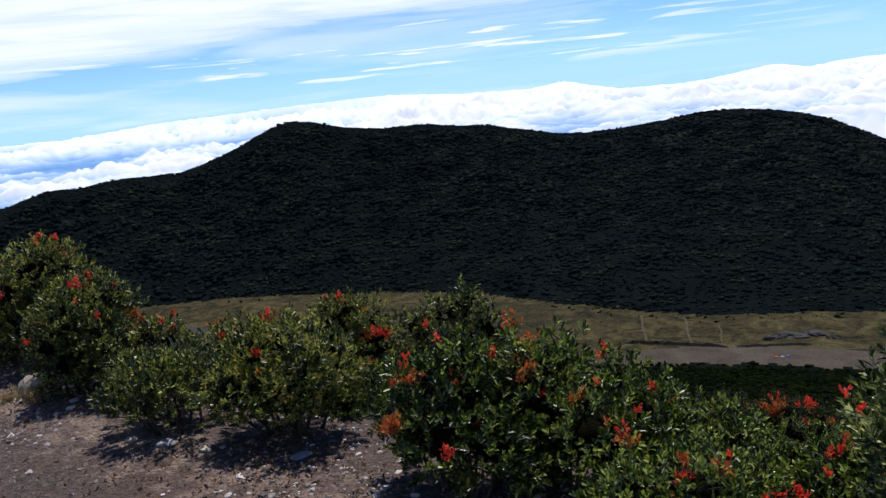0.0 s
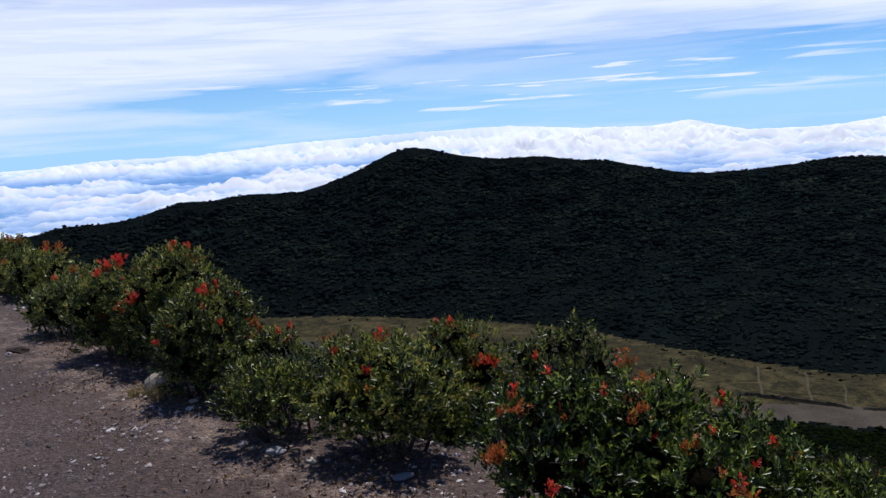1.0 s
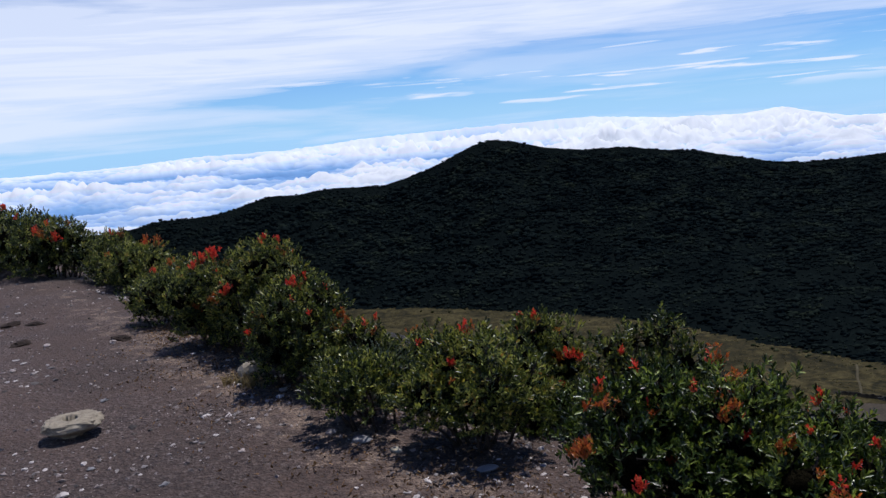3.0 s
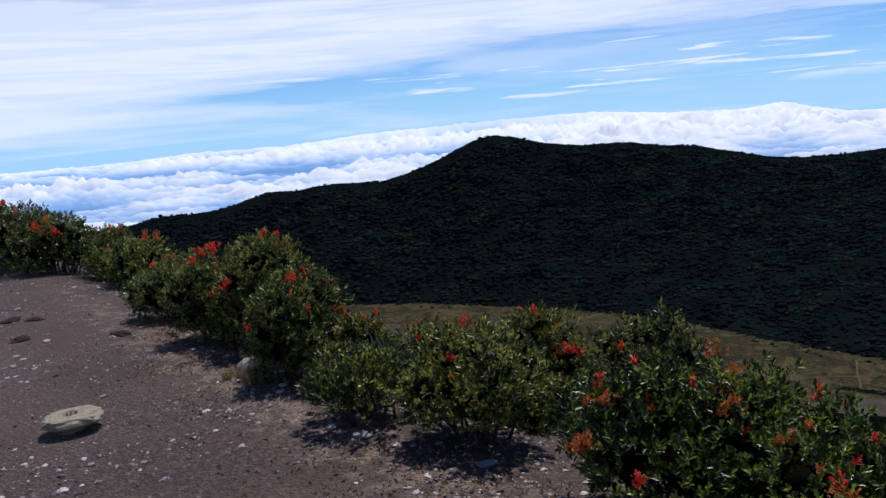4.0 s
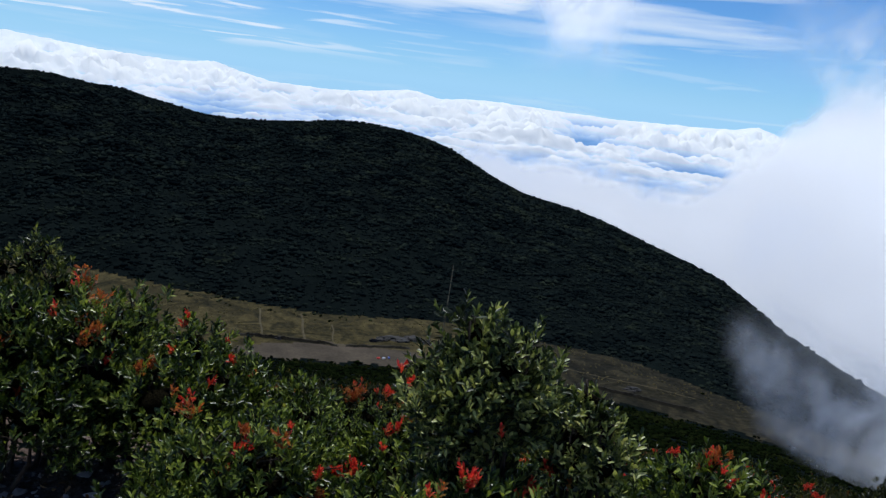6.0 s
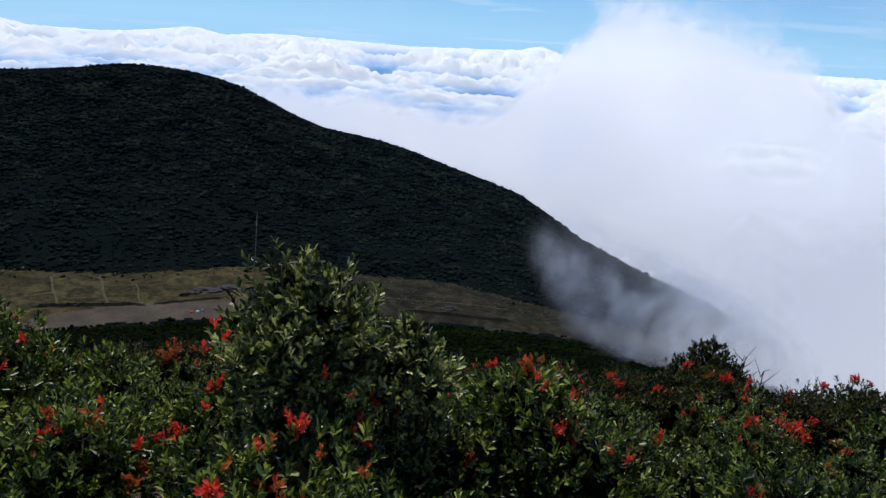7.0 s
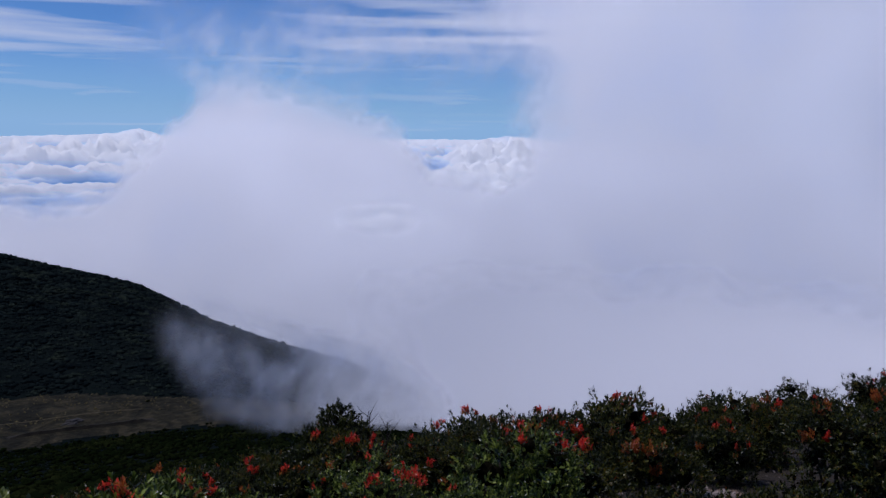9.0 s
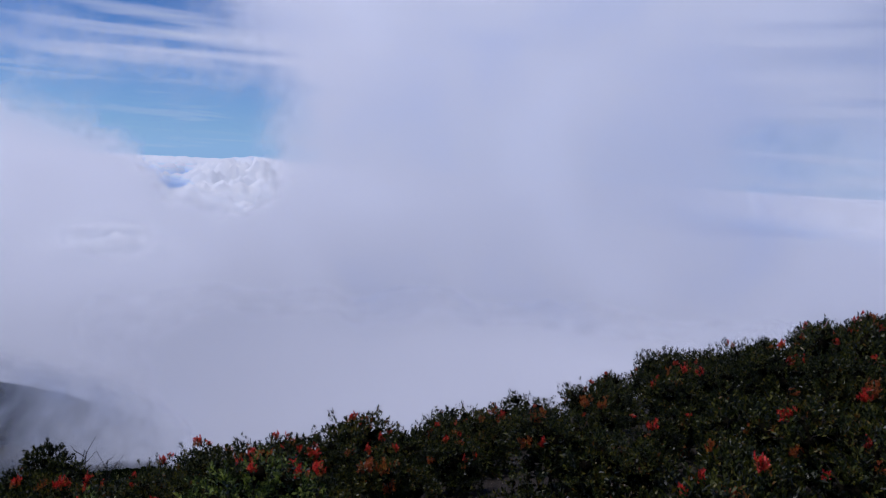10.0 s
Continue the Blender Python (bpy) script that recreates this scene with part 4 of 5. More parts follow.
# how high the shrub tops stand against the mist, by azimuth, in degrees
TOPS_AZ = (44, 48, 54, 56.5, 59, 61, 62.5, 64, 66.5, 68, 70.3, 72.8, 74.5, 76.2, 79.5, 81, 83.5, 86, 89, 91.6, 94.2, 97, 99.5, 101.7, 104.4, 105.9, 107.3, 111.5, 113.4, 116.2, 122)
TOPS_EL = (-24, -22.6, -22.5, -21.6, -21.3, -21.2, -21.2, -21.6, -22.0, -20.9, -19.8, -20.5, -19.7, -19.2, -18.0, -17.8, -18.3, -17.7, -17.2, -16.3, -15.45, -14.9, -13.5, -12.2, -11.0, -11.4, -10.5, -9.2, -8.3, -7.3, -6)


def scatter_shrubs():
    rng = np.random.RandomState(21)
    used = [(x, y, r * 0.9) for x, y, r, *_ in NEAR]
    first = {}

    def put(kinds, x, y, size):
        i = rng.randint(len(kinds))
        az, q = math.degrees(math.atan2(x - 0.25, y)), math.hypot(x - 0.25, y)
        if az > 44:
            room = 1.55 + q * math.tan(radians(float(np.interp(az, TOPS_AZ, TOPS_EL)))) - float(ground_height(x, y)) - 0.02
            room *= rng.uniform(0.84, 1.08)
            tall = 0.66 if kinds[0] in MID else 0.58 + 0.05 * i
            crest = q > float(np.interp(az, CREST_AZ, CREST_R)) - 1.3
            size = min(max(size, 1.05 * room / tall) if crest else size, room / tall)
            if size < 0.3:
                return
            size = min(size, 1.6)
        m = pose(x, y, float(ground_height(x, y)) - 0.03, 0, 0, rng.uniform(0, 360)) @ Matrix.Scale(size / first.get(id(kinds[i]), 1.0), 4)
        if id(kinds[i]) in first:
            SHRUBS.append(copy_thing(kinds[i], m))
        else:
            first[id(kinds[i])] = size
            kinds[i].matrix_basis = m
            SHRUBS.append(kinds[i])

    for x, y, size in ALONG:
        put(MID[::2], x, y, size)
        used.append((x, y, 0.4))
    tries = 0
    while tries < 15000:
        tries += 1
        az, q = rng.uniform(-30, 121), 2.2 + 20 * rng.uniform(0, 1) ** 1.2
        x, y = q * math.sin(radians(az)), q * math.cos(radians(az))
        s = (x + 0.85) * 0.6 + (y - 3.44) * 0.8
        low = az < 48
        if low and (s < 0.7 or q > 6):
            continue
        if q > np.interp(az, CREST_AZ, CREST_R) + 1.2 or (az > 20 and q < 2.2):
            continue
        if az > 95 and y < -2.0 and x < 3.2:
            continue
        if any(math.hypot(x - a, y - b) < r + 0.12 for a, b, r in BARE_SPOTS):
            continue
        room = 0.50 if q < 8 else 0.64
        if any(math.hypot(x - a, y - b) < max(room, r * 0.8) for a, b, r in used):
            continue
        used.append((x, y, room))
        if low:
            size = rng.uniform(0.55, 0.7)
        elif az < 74 and q < 4.6:
            size = rng.uniform(0.65, 0.85)
        elif az < 59:
            size = rng.uniform(0.7, 0.85)
        elif az < 80:
            size = rng.uniform(0.8, 1.3)
        elif az < 108:
            size = rng.uniform(0.62, 0.9) if q < 6 else rng.uniform(0.65, 1.18)
        else:
            size = rng.uniform(0.7, 1.1) if q < 8 else rng.uniform(0.75, 1.4)
        put(MID[1::2] if q < 4.3 and az < 78 else HALF if q < 8 else FAR, x, y, size)


scatter_shrubs()

# set sprigs: x, y, z, size of the larger tufts of young leaves; red first, then rusty
RED_ALONG_PATH = [(-1.06, 3.69, 0.41, 0.029), (-3.58, 5.7, 0.74, 0.074), (-3.66, 5.65, 0.7, 0.083), (-3.64, 5.48, 0.67, 0.062), (-3.15, 5.12, 0.54, 0.075), (-2.42, 4.74, 0.65, 0.063), (-2.22, 4.54, 0.48, 0.034), (-2.59, 4.41, 0.4, 0.034), (-1.84, 4.75, 0.39, 0.034), (-8.06, 9.01, 0.56, 0.149), (-8.39, 9.03, 0.64, 0.152), (-1.05, 3.69, 0.41, 0.026)]
RUSTY_ALONG_PATH = [(-3.38, 5.29, 0.43, 0.092), (-3.67, 5.53, 0.31, 0.098), (-2.09, 4.74, 0.43, 0.054), (-2.01, 4.66, 0.4, 0.042), (-8.25, 8.97, 0.6, 0.177), (-7.18, 9.29, 0.52, 0.145), (-6.49, 8.82, 0.47, 0.159), (-6.13, 8.55, 0.48, 0.13), (-1.03, 3.53, 0.37, 0.025), (-5.89, 8.43, 0.22, 0.082)]
RED_BIG_SHRUB = [(0.26, 2.93, 0.37, 0.027), (0.47, 2.84, 0.43, 0.022), (0.71, 2.94, 0.34, 0.026), (0.6, 2.79, 0.32, 0.029), (-0.12, 2.54, 0.35, 0.036), (-0.55, 4.48, 0.22, 0.068), (-0.51, 4.65, 0.15, 0.06), (-0.23, 3.93, 0.4, 0.032), (-0.27, 2.99, 0.56, 0.02)]
RUSTY_BIG_SHRUB = [(0.22, 2.9, 0.49, 0.066), (0.17, 2.88, 0.47, 0.044), (0.4, 2.83, 0.4, 0.044), (0.35, 2.77, 0.4, 0.043), (0.45, 2.6, 0.37, 0.025), (-0.31, 2.64, 0.43, 0.052), (-0.39, 2.93, 0.28, 0.046), (-0, 2.84, 0.3, 0.033), (-0.62, 4.56, 0.17, 0.059), (-0.24, 2.8, 0.53, 0.032), (-0.31, 2.84, 0.51, 0.033), (0.62, 2.21, 0.41, 0.027), (-0.27, 2.96, 0.53, 0.034), (-0.31, 2.64, 0.43, 0.053)]
RED_UPRIGHT_SIDE = [(2.21, 4.89, -0.71, 0.054), (0.99, 1.98, 0.68, 0.024), (1.25, 2.54, 0.21, 0.027), (1.36, 1.72, 0.46, 0.03), (1.26, 1.66, 0.45, 0.029), (1.18, 1.57, 0.48, 0.021), (1.2, 1.52, 0.47, 0.023), (0.99, 2.27, 0.22, 0.039), (1, 2.46, 0.1, 0.042), (0.83, 2.15, 0.27, 0.031), (1.21, 2.54, 0.2, 0.028), (1.14, 2.4, 0.21, 0.023), (0.74, 1.43, 0.56, 0.02), (2.2, 4.94, -0.73, 0.046), (0.95, 1.83, 0.71, 0.012), (0.88, 1.5, 0.58, 0.011), (1.13, 1.64, 0.64, 0.013)]
RUSTY_UPRIGHT_SIDE = [(1.8, 4.44, -0.51, 0.075), (1.4, 1.67, 0.44, 0.018), (0.83, 2.14, 0.21, 0.04), (0.79, 2.1, 0.2, 0.036), (0.79, 1.48, 0.57, 0.017), (1.76, 4.45, -0.52, 0.074), (1.04, 1.49, 0.51, 0.021), (1.07, 1.35, 0.52, 0.02)]
RED_LOW_ROW = [(3.5, 3.4, -0.56, 0.052), (1.93, 1.58, 0.44, 0.022), (1.98, 1.52, 0.4, 0.03), (1.85, 1.45, 0.35, 0.03), (1.88, 1.41, 0.32, 0.018), (1.55, 1.53, 0.31, 0.024), (1.95, 1.26, 0.32, 0.023), (6.03, 4.28, -1.59, 0.08), (1.93, 1.31, 0.33, 0.016), (4.7, 3.25, -0.93, 0.057), (3.45, 2.59, -0.39, 0.039)]
RUSTY_LOW_ROW = [(1.94, 1.69, 0.46, 0.032), (3.27, 2.79, -0.25, 0.049), (1.96, 1.71, 0.46, 0.023)]
RED_SLOPE_EDGE = [(3.43, 1.6, -0.13, 0.049), (3.71, 1.54, -0.21, 0.061), (3.66, 1.47, -0.21, 0.051), (4.29, 1.69, -0.41, 0.046), (1.95, 0.88, 0.41, 0.02), (4.66, 2.26, -0.49, 0.035), (3.61, 1.55, -0.19, 0.065), (3.41, 1.62, -0.12, 0.043), (4.71, 2.4, -0.55, 0.036), (4.49, 2.34, -0.47, 0.034)]
RUSTY_SLOPE_EDGE = [(4.29, 2.37, -0.56, 0.049)]
RED_SLOPE_TOP = [(5.85, 1.13, -0.68, 0.08), (4.18, 0.76, -0.09, 0.053), (4.72, -0.43, -0.05, 0.038), (6.64, -1.8, -0.03, 0.063), (5.19, -1.14, -0.04, 0.06), (4.84, -1.81, 0.2, 0.065), (8.05, -3.44, 0.03, 0.068), (7.24, -2.72, -0.02, 0.06), (6.05, -2.81, 0.04, 0.085), (4.38, 0.9, -0.19, 0.072), (5.85, 1.18, -0.68, 0.053), (3.94, -1.68, 0.19, 0.03)]
RUSTY_SLOPE_TOP = [(4.44, 0.53, -0.16, 0.066), (4.44, 0.46, -0.18, 0.066), (4.98, -0.4, 0.03, 0.079), (6.65, -0.9, -0.36, 0.097), (4.42, 0.41, -0.27, 0.056), (6.13, -2.91, 0.07, 0.105), (4.02, -1.17, 0.26, 0.047), (4.66, -1.82, 0.05, 0.064), (4.91, -1.63, 0.07, 0.048), (4.83, 0.63, -0.34, 0.071), (4.46, 0.46, -0.17, 0.059), (5.61, -1.44, -0.34, 0.075), (4.71, -0.33, -0.05, 0.051), (6.33, -0.99, -0.28, 0.06), (6.82, -0.15, -0.57, 0.059), (4.97, 0.23, -0.31, 0.04)]


def sprig(x, y, z, size, rusty, rng):
    """One tuft of young leaves on the shrub that it grows from."""
    root = min(SHRUBS, key=lambda r: math.hypot(r.matrix_basis.translation.x - x, r.matrix_basis.translation.y - y))
    r, kinds = min(BROAD, key=lambda b: abs(math.log(b[0] / size)))
    me = kinds[1 if rusty else 0]
    at = pose(x, y, z, rng.uniform(-25, 25), rng.uniform(-25, 25), rng.uniform(0, 360))
    child("red_leaf_tuft", me, root, "rusty orange young leaves" if rusty else "scarlet young leaves", root.matrix_basis.inverted() @ at)


SPRIG_RNG = np.random.RandomState(77)
for rusty, spots in ((False, RED_ALONG_PATH + RED_BIG_SHRUB + RED_UPRIGHT_SIDE + RED_LOW_ROW + RED_SLOPE_EDGE + RED_SLOPE_TOP), (True, RUSTY_ALONG_PATH + RUSTY_BIG_SHRUB + RUSTY_UPRIGHT_SIDE + RUSTY_LOW_ROW + RUSTY_SLOPE_EDGE + RUSTY_SLOPE_TOP)):
    for spot in spots:
        sprig(*spot, rusty, SPRIG_RNG)

# ---- stones, stalks and small things ----
def rock_mesh(name, rng, size, mat, sub=2, rough=0.22):
    """A weathered stone of its own shape, flat underneath."""
    bm = bmesh.new()
    bmesh.ops.create_icosphere(bm, subdivisions=sub, radius=1)
    off = rng.uniform(0, 50, 3)
    for v in bm.verts:
        n = noise.fractal(v.co * 1.3 + Vector(off), 0.8, 2.0, 4)
        v.co = v.co * (1 + rough * n)
        cut = v.co.normalized()
        if cut.z > 0.35:
            v.co.z *= 0.8
        v.co = Vector((v.co.x * size[0], v.co.y * size[1], max(v.co.z, -0.6) * size[2]))
    for f in bm.faces:
        f.smooth = False
    me = bpy.data.meshes.new(name)
    bm.to_mesh(me)
    bm.free()
    me.materials.append(mat)
    return me


def boulder_mesh(rng):
    """A flat, pale, weathered boulder with an undercut foot and a small slot-like hollow in its top."""
    bm = bmesh.new()
    bmesh.ops.create_icosphere(bm, subdivisions=6, radius=1)
    off = Vector(rng.uniform(0, 50, 3))
    for v in bm.verts:
        c = v.co.copy()
        n = noise.fractal(c * 1.1 + off, 0.9, 2.0, 5)
        fine = noise.fractal(c * 4.5 + off, 0.7, 2.0, 3)
        q = c * (1 + 0.22 * n + 0.07 * fine)
        # blocky plan, level top, foot drawn in
        q.x, q.y = math.copysign(abs(q.x) ** 0.7, q.x), math.copysign(abs(q.y) ** 0.75, q.y)
        top = 0.50 - 0.05 * q.x + 0.05 * n
        if q.z > top:
            q.z = top + (q.z - top) * 0.22
        if q.z < 0.05:
            k = max(0.45, 1 + 1.0 * (q.z - 0.05))
            q.x, q.y = q.x * k, q.y * k
        d = ((q.x + 0.02) / 0.24) ** 2 + ((q.y - 0.05) / 0.42) ** 2
        if q.z > 0.3 and d < 1:
            q.z -= 1.1 * min(1.0, 5.0 * (1 - d))
        v.co = Vector((q.x * 0.165, q.y * 0.13, max(q.z, -0.75) * 0.082))
    me = bpy.data.meshes.new("boulder")
    bm.to_mesh(me)
    bm.free()
    me.polygons.foreach_set("use_smooth", [True] * len(me.polygons))
    me.materials.append(BOULDER)
    return me


def lay(name, me, x, y, lift, label, category, turn=0.0, group=""):
    ob = new(name, me)
    ob.matrix_world = pose(x, y, float(ground_height(x, y)) + lift, 0, 0, turn)
    return tagged(ob, label, category, group)


EARTH = surface("dark_earth", (0.012, 0.008, 0.006), (0.045, 0.030, 0.022), 9, 0.95, 60, 0.8, 0.01)
CLODS = ((-4.62, 5.74, 0.11, 0.3), (-5.55, 5.57, 0.11, 0.3), (-6.30, 6.25, 0.10, 0.35), (-6.05, 6.30, 0.09, 0.3))


def build_stones():
    rng = np.random.RandomState(31)
    lay("boulder", boulder_mesh(rng), -3.36, 3.62, 0.058, "flat pale weathered boulder with a small hollow on top", "rock", 42)
    lay("boulder", rock_mesh("boulder", rng, (0.080, 0.070, 0.105), BOULDER, 3), -2.75, 4.62, 0.055, "small pale sandy stone beside a shrub", "rock", 10)
    lay("slab", rock_mesh("slab", rng, (0.055, 0.035, 0.014), SLATE, 2), -0.85, 3.42, 0.008, "thin pale grey stone slab lying on gravel", "rock", 30)
    lay("slab", rock_mesh("slab", rng, (0.06, 0.04, 0.02), SLATE, 2), -1.58, 3.68, 0.012, "pale angular stone slab under a shrub", "rock", -15)
    for x, y, s, m in ((-1.80, 3.78, 0.06, PEBBLE), (-1.36, 3.58, 0.055, BOULDER), (-4.6, 5.6, 0.07, PEBBLE), (-5.2, 5.5, 0.06, PEBBLE), (-4.9, 4.8, 0.05, PEBBLE), (-2.4, 3.1, 0.04, SLATE), (-2.9, 3.2, 0.035, SLATE), (-6.6, 6.2, 0.08, PEBBLE), (-3.6, 4.2, 0.04, SLATE), (-2.2, 3.5, 0.035, PEBBLE)):
        lay("rock", rock_mesh("rock", rng, (s * 0.6, s * 0.45, s * 0.3), m, 2, 0.6), x, y, s * 0.15, "small angular stone lying on the gravel path", "rock", rng.uniform(0, 360), "loose stones on the path")
    for x, y, s, tall in CLODS:
        lay("clod", rock_mesh("clod", rng, (s, s * 0.7, s * tall), EARTH, 3, 0.5), x, y, s * 0.05, "low dark clod of earth on the path", "earth clod", rng.uniform(0, 360), "clods of earth on the path")
    for x, y, r in BARE_SPOTS:
        for _ in range(4):
            sz = rng.uniform(0.025, 0.055)
            px, py = x + rng.uniform(-0.8, 0.8) * r, y + rng.uniform(-0.8, 0.8) * r
            lay("rock", rock_mesh("rock", rng, (sz, sz * 0.7, sz * 0.45), BOULDER, 2, 0.5), px, py, sz * 0.2, "pale broken stone in a gap between shrubs", "rock", rng.uniform(0, 360), "pale stones between the shrubs")
    n = 46000
    az, q = rng.uniform(-62, 40, n), 1.6 + 12 * rng.uniform(0, 1, n) ** 1.6
    x, y = q * np.sin(np.radians(az)), q * np.cos(np.radians(az))
    ok = ((x + 0.85) * 0.6 + (y - 3.44) * 0.8 < 0.9) & (rng.uniform(0, 1, n) < 0.42 + 1.1 * perlin(x * 0.9, y * 0.9) + 0.5 * perlin(x * 3 + 9, y * 3))
    x2, y2 = rng.uniform(1.5, 6.0, 1500), rng.uniform(-2.5, 2.0, 1500)
    spots = np.array(BARE_SPOTS)[rng.randint(len(BARE_SPOTS), size=1800)]
    x2, y2 = np.append(x2, spots[:, 0] + rng.normal(0, 0.5, 1800) * spots[:, 2]), np.append(y2, spots[:, 1] + rng.normal(0, 0.5, 1800) * spots[:, 2])
    x, y = np.concatenate([x[ok], x2]), np.concatenate([y[ok], y2])
    size = 0.0035 + 0.015 * rng.uniform(0, 1, len(x)) ** 4
    v, f = scatter_blobs(np.stack([x, y, ground_height(x, y) + size * 0.15], -1), size, 0.75, rng, 0.45, OCT_V, OCT_F)
    tagged(new("gravel", mesh_from("gravel", v, f, [PEBBLE], False)), "loose grey and white gravel on the trodden path", "gravel", kind="stuff")
    # larger pale chips and splinters, in drifts
    n = 21000
    az, q = rng.uniform(-64, 30, n), 1.8 + 11 * rng.uniform(0, 1, n) ** 1.5
    x, y = q * np.sin(np.radians(az)), q * np.cos(np.radians(az))
    ok = ((x + 0.85) * 0.6 + (y - 3.44) * 0.8 < 0.5) & (rng.uniform(0, 1, n) < 0.30 + 1.2 * perlin(x * 0.7 + 4, y * 0.7))
    x, y = x[ok], y[ok]
    size = 0.006 + 0.021 * rng.uniform(0, 1, len(x)) ** 3.2
    v, f = scatter_blobs(np.stack([x, y, ground_height(x, y) + size * 0.12], -1), size, 0.45, rng, 0.5)
    tagged(new("gravel", mesh_from("gravel", v, f, [CHIPS], False)), "pale flat stone chips strewn over the path", "gravel", kind="stuff")


def build_litter():
    """Curled brown dead leaves and bits of bark along the foot of the shrubs."""
    rng = np.random.RandomState(61)
    n = 9000
    x = rng.uniform(-4.6, 0.6, n)
    s = rng.normal(-0.05, 0.42, n)
    y = 3.44 + (s - (x + 0.85) * 0.6) / 0.8
    ok = rng.uniform(0, 1, n) < 0.5 + 1.1 * perlin(x * 1.4, y * 1.4 + 7)
    x, y = x[ok], y[ok]
    p = np.stack([x, y, ground_height(x, y) + 0.006], -1)
    ax = rng.normal(0, 1, p.shape) * [1, 1, 0.35]
    v, f = leaf_set(p, ax, 1, 0.026, rng, 0.9, 0.0)
    tagged(new("leaf_litter", mesh_from("leaf_litter", v, f, [LITTER], True)), "dry brown fallen leaves along the foot of the shrubs", "leaf litter", kind="stuff")


build_stones()
build_litter()


def build_stalk():
    root = tagged(new("dry_stalk"), "thin straight dry stalk standing among the shrubs", "plant")
    x, y = 1.08, 1.93
    z = float(ground_height(x, y))
    root.location = (x, y, z)
    child("stem", mesh_from("stem", *tube([(0, 0, -0.05), (0.004, 0, 0.4), (-0.004, 0.003, 0.75), (0.006, 0, 1.07)], 0.0021, 0.0012, 6), [STALK]), root, "grey-brown stem")


build_stalk()


def grass_clump(x, y, blades, height, label, mat, seed):
    rng = np.random.RandomState(seed)
    parts = []
    for _ in range(blades):
        a, lean = rng.uniform(0, 6.28), rng.uniform(0.1, 0.9)
        h = height * rng.uniform(0.6, 1.1)
        b = rng.normal(0, 0.035, 2)
        d = np.array([math.cos(a), math.sin(a)])
        parts.append(tube([(*b, -0.02), (*(b + d * lean * h * 0.25), h * 0.6), (*(b + d * lean * h * 0.8), h * (1 - 0.25 * lean))], 0.0035, 0.0008, 3))
    ob = new("grass_tuft", mesh_from("grass_tuft", *join(parts), [mat]))
    ob.location = (x, y, float(ground_height(x, y)))
    tagged(ob, label, "grass")


GREY_GRASS = surface("grey_grass", (0.07, 0.10, 0.06), (0.16, 0.19, 0.12), 20, 0.6)
grass_clump(-1.66, 4.32, 160, 0.42, "grey-green arching grass between shrubs", GREY_GRASS, 3)
grass_clump(-2.70, 4.52, 90, 0.11, "small dry yellow grass tuft beside a stone", STRAW, 4)
grass_clump(-2.86, 4.55, 60, 0.08, "small dry yellow grass tuft on gravel", STRAW, 5)


def bare_twig(x, y, seed, height):
    """A leafless dead branch with fine twigs."""
    rng = np.random.RandomState(seed)
    root = tagged(new("dead_branch"), "leafless grey dead branch rising above the shrubs", "branch")
    root.location = (x, y, float(ground_height(x, y)))
    stem = [(0, 0, -0.05), (0.02, 0.01, height * 0.5), (0.05, 0.0, height)]
    child("stem", mesh_from("stem", *tube(stem, 0.010, 0.003, 5), [BARK]), root)
    for i in range(9):
        h = height * rng.uniform(0.55, 0.98)
        a, l = rng.uniform(0, 6.28), rng.uniform(0.05, 0.13)
        d = np.array([math.cos(a), math.sin(a), 1.1])
        p0 = np.array([0.03, 0.005, h])
        child("twig", mesh_from("twig", *tube([p0, p0 + d * l * 0.5 + rng.normal(0, 0.01, 3), p0 + d * l], 0.004, 0.0015, 4), [BARK]), root)


bare_twig(5.69, 2.84, 8, -0.78 - float(ground_height(5.69, 2.84)))
bare_twig(5.78, 2.72, 9, -0.88 - float(ground_height(5.78, 2.72)))


def tent(az, r, turn, colour, trim, label):
    """A small dome tent with its door, seen from far off."""
    cloth = surface("tent_cloth", colour, tuple(c * 1.25 for c in colour), 2, 0.7)
    door_cloth = surface("tent_door", trim, tuple(c * 1.2 for c in trim), 2, 0.7)
    x, y = r * math.sin(radians(az)), r * math.cos(radians(az))
    root = tagged(new("tent"), label, "tent", "tents on the meadow")
    root.matrix_world = pose(x, y, float(ground_height(x, y)) - 0.05, 0, 0, turn)
    u, v = np.meshgrid(np.linspace(0, np.pi, 9), np.linspace(0, np.pi, 13), indexing="ij")
    dome = np.stack([1.4 * np.cos(u), 1.1 * np.sin(u) * np.cos(v), 1.25 * np.sin(u) * np.sin(v)], -1)
    child("dome", mesh_from("dome", dome.reshape(-1, 3), grid_faces(9, 13), [cloth]), root)
    door = dome[3:6, 2:6] * 1.015
    child("door", mesh_from("door", door.reshape(-1, 3), grid_faces(3, 4), [door_cloth]), root, "pale door flap")


tent(22.55, 541, 20, (0.45, 0.45, 0.48), (0.10, 0.12, 0.3), "small grey dome tent pitched on the meadow")
tent(22.15, 540, -30, (0.5, 0.06, 0.05), (0.5, 0.5, 0.5), "small red dome tent pitched on the meadow")
tent(22.95, 543, 60, (0.06, 0.10, 0.35), (0.5, 0.5, 0.5), "small blue dome tent pitched on the meadow")


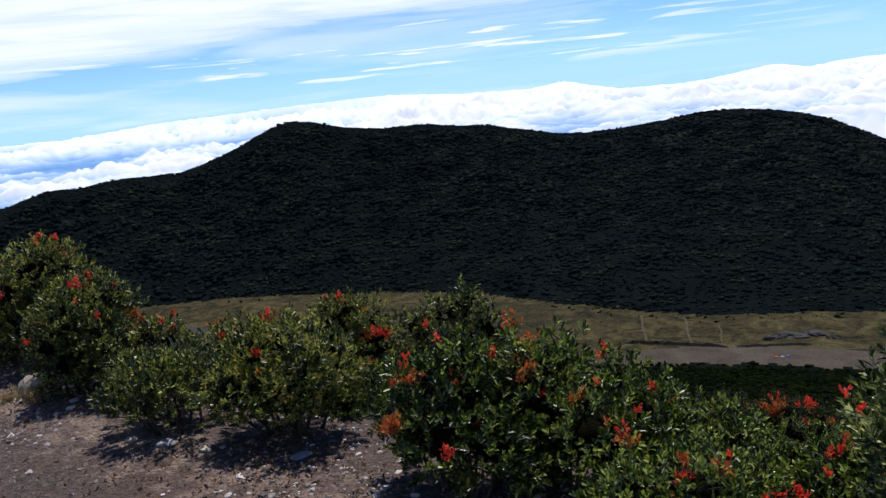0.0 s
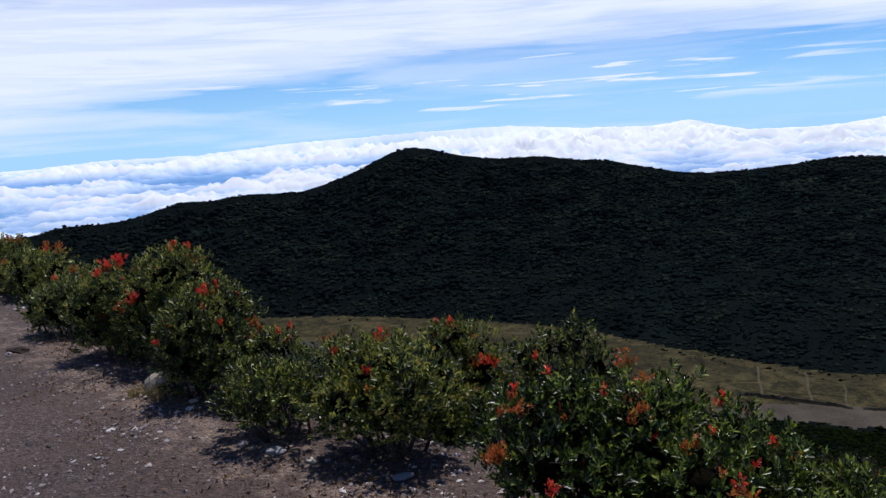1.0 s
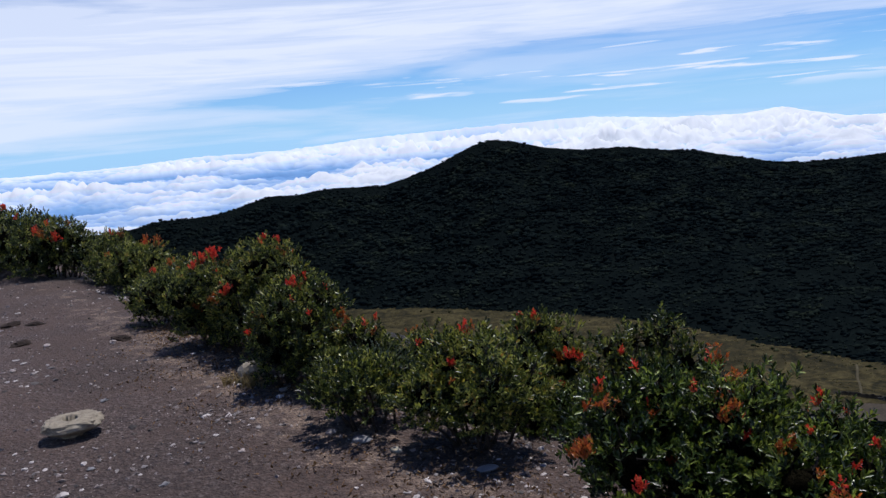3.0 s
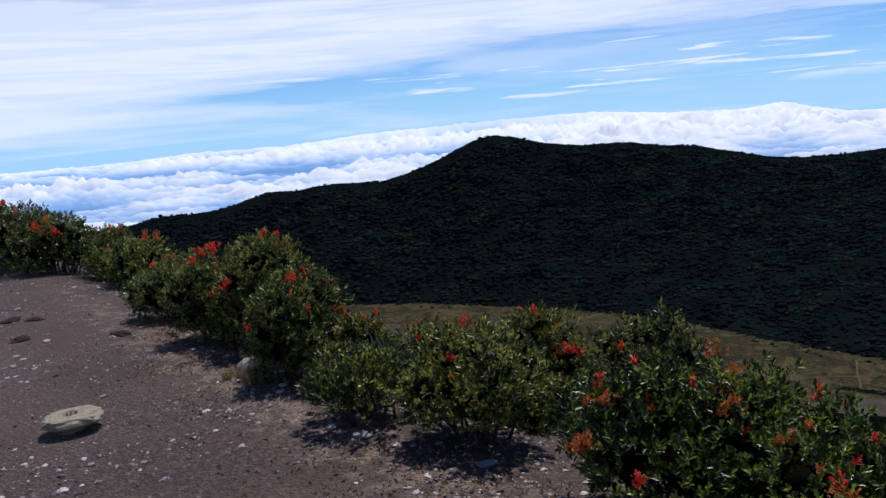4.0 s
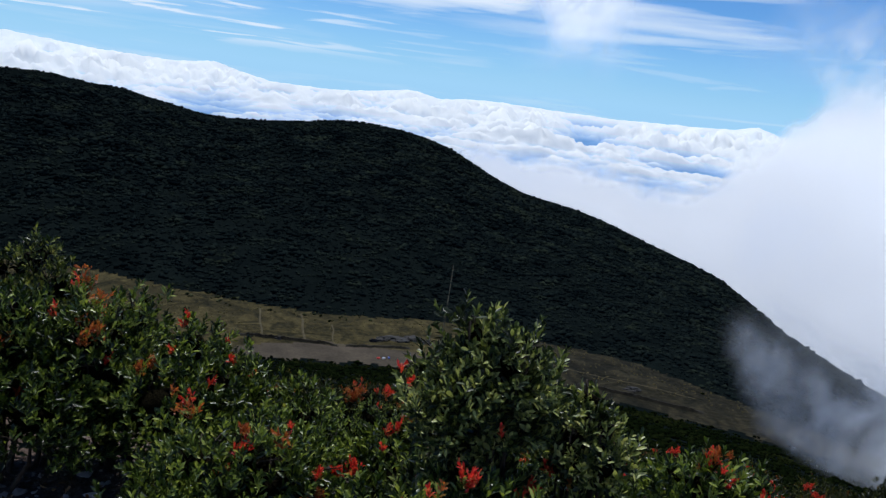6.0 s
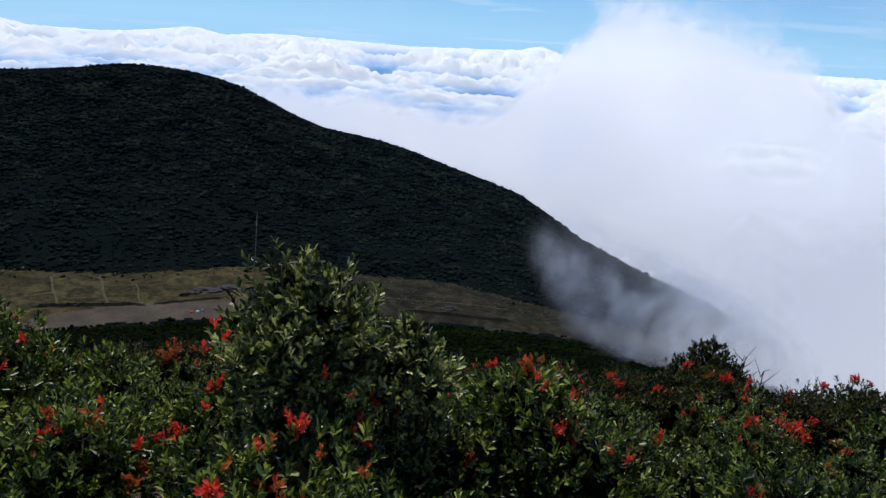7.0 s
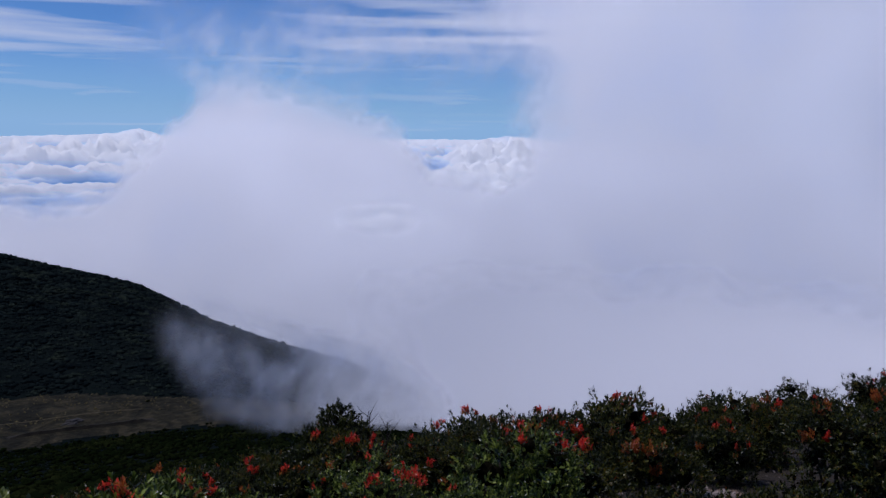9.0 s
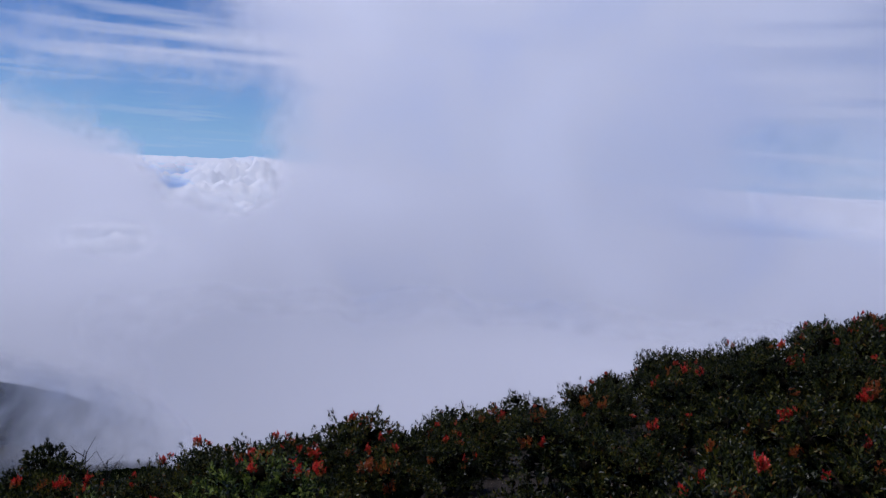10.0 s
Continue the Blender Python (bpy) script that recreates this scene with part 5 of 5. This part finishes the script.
def outcrop(az, r, wide, seed):
    """Dark broken rock lying on the meadow."""
    rng = np.random.RandomState(seed)
    x, y = r * math.sin(radians(az)), r * math.cos(radians(az))
    lay("rock_outcrop", rock_mesh("rock_outcrop", rng, (wide, wide * 0.6, 3.2), BASALT, 3, 0.5), x, y, -0.2, "dark broken rock outcrop on the dry meadow", "rock", -az + rng.uniform(-15, 15), "rock outcrops on the meadow")


BASALT = stone_material("dark_rock", (0.004, 0.004, 0.004), (0.012, 0.010, 0.009))
for i, (az, r, wide) in enumerate(((22.3, 583, 6.5), (23.4, 588, 9.0), (24.7, 592, 7.5), (25.8, 586, 5.0), (21.6, 578, 3.0), (41.5, 560, 6.0), (29.8, 566, 3.0), (14.5, 566, 2.5))):
    outcrop(az, r, wide, 70 + i)


# ---- on the meadow ----
TUSSOCK = surface("dry_tussock", (0.05, 0.042, 0.014), (0.13, 0.105, 0.042), 0.2, 0.95, 1.5, 0.3, 0.1)
PATH = surface("trodden_path", (0.038, 0.032, 0.016), (0.092, 0.075, 0.041), 0.3, 0.95, 2.0, 0.2, 0.05)


def bank(a0, r0, a1, r1, high, seed):
    """A low broken earth bank where the meadow steps down to bare ground."""
    n = 60
    t = np.linspace(0, 1, n)
    wave = 2.2 * perlin(t * 9 + seed, 0 * t)
    aa, rr = a0 + (a1 - a0) * t, r0 + (r1 - r0) * t + wave
    h = high * np.clip(np.sin(np.pi * t) * 3, 0, 1) * (0.65 + 0.8 * np.abs(perlin(t * 17, 0 * t + seed)))
    rows = []
    for dr, k in ((-1.6, -0.05), (-0.6, 0.55), (0.1, 1.0), (1.4, 0.9), (5.0, -0.05)):
        x, y = (rr + dr) * np.sin(np.radians(aa)), (rr + dr) * np.cos(np.radians(aa))
        rows.append(np.stack([x, y, ground_height(x, y) + k * h], -1))
    me = mesh_from("earth_bank", np.stack(rows).reshape(-1, 3), grid_faces(5, n)[:, ::-1], [BANK], False)
    tagged(new("earth_bank", me), "low dark broken earth bank across the meadow", "bank", kind="structure")


# earth colour darkened to hold the shadow along the step's steep face
BANK = surface("shaded_bank_earth", (0.004, 0.004, 0.003), (0.020, 0.017, 0.010), 0.3, 0.95, 2.5, 0.6, 0.3)
for i, (a0, r0, a1, r1, high) in enumerate(((11.5, 572, 19.0, 560, 2.6), (19.5, 561, 24.5, 569, 1.6), (37.5, 548, 46.8, 546, 2.4), (30.0, 570, 35.0, 577, 1.8))):
    bank(a0, r0, a1, r1, high, 3.0 + i)


def build_meadow():
    rng = np.random.RandomState(51)
    az, r = rng.uniform(-24, 52, 30000), rng.uniform(530, 880, 30000)
    foot = -VALLEY / np.tan(np.radians(-np.interp(az, EDGE_AZ, EDGE_EL)))
    rim = np.exp(-((foot - r) / 14) ** 2)
    keep = (r < foot + 3) & (r > 566) & (rng.uniform(0, 1, len(r)) < 0.25 + 0.1 * rim + 0.9 * perlin(az * 0.8, r / 18))
    az, r = az[keep], r[keep]
    x, y = r * np.sin(np.radians(az)), r * np.cos(np.radians(az))
    size = rng.uniform(0.3, 0.9, len(x))
    v, f = scatter_blobs(np.stack([x, y, ground_height(x, y) + 0.15], -1), size, 0.7, rng, 0.4, OCT_V, OCT_F)
    tagged(new("meadow_grass", mesh_from("meadow_grass", v, f, [TUSSOCK], False)), "dry yellow-brown grass tussocks across the meadow", "grass", kind="stuff")
    for i, (a0, r0, a1, r1, wide) in enumerate(((13.2, 572, 12.9, 640, 0.8), (16.4, 566, 16.0, 632, 0.9), (18.6, 564, 18.4, 610, 0.6), (18.0, 560, 28.0, 566, 0.7), (33.0, 580, 46.0, 570, 0.5))):
        t = np.linspace(0, 1, 24)
        aa, rr = a0 + (a1 - a0) * t + 0.04 * np.sin(t * 9 + i), r0 + (r1 - r0) * t + 1.5 * np.sin(t * 7 + 2 * i)
        px, py = rr * np.sin(np.radians(aa)), rr * np.cos(np.radians(aa))
        dx, dy = np.gradient(px), np.gradient(py)
        l = np.hypot(dx, dy)
        rows = []
        for s_, h in ((-wide, 0.10), (-wide * 0.5, 0.22), (wide * 0.5, 0.22), (wide, 0.10)):
            qx, qy = px - dy / l * s_, py + dx / l * s_
            rows.append(np.stack([qx, qy, ground_height(qx, qy) + h], -1))
        me = mesh_from("footpath", np.stack(rows).reshape(-1, 3), grid_faces(4, 24)[:, ::-1], [PATH])
        tagged(new("footpath", me), "pale trodden footpath across the dry meadow", "path", kind="structure")


build_meadow()
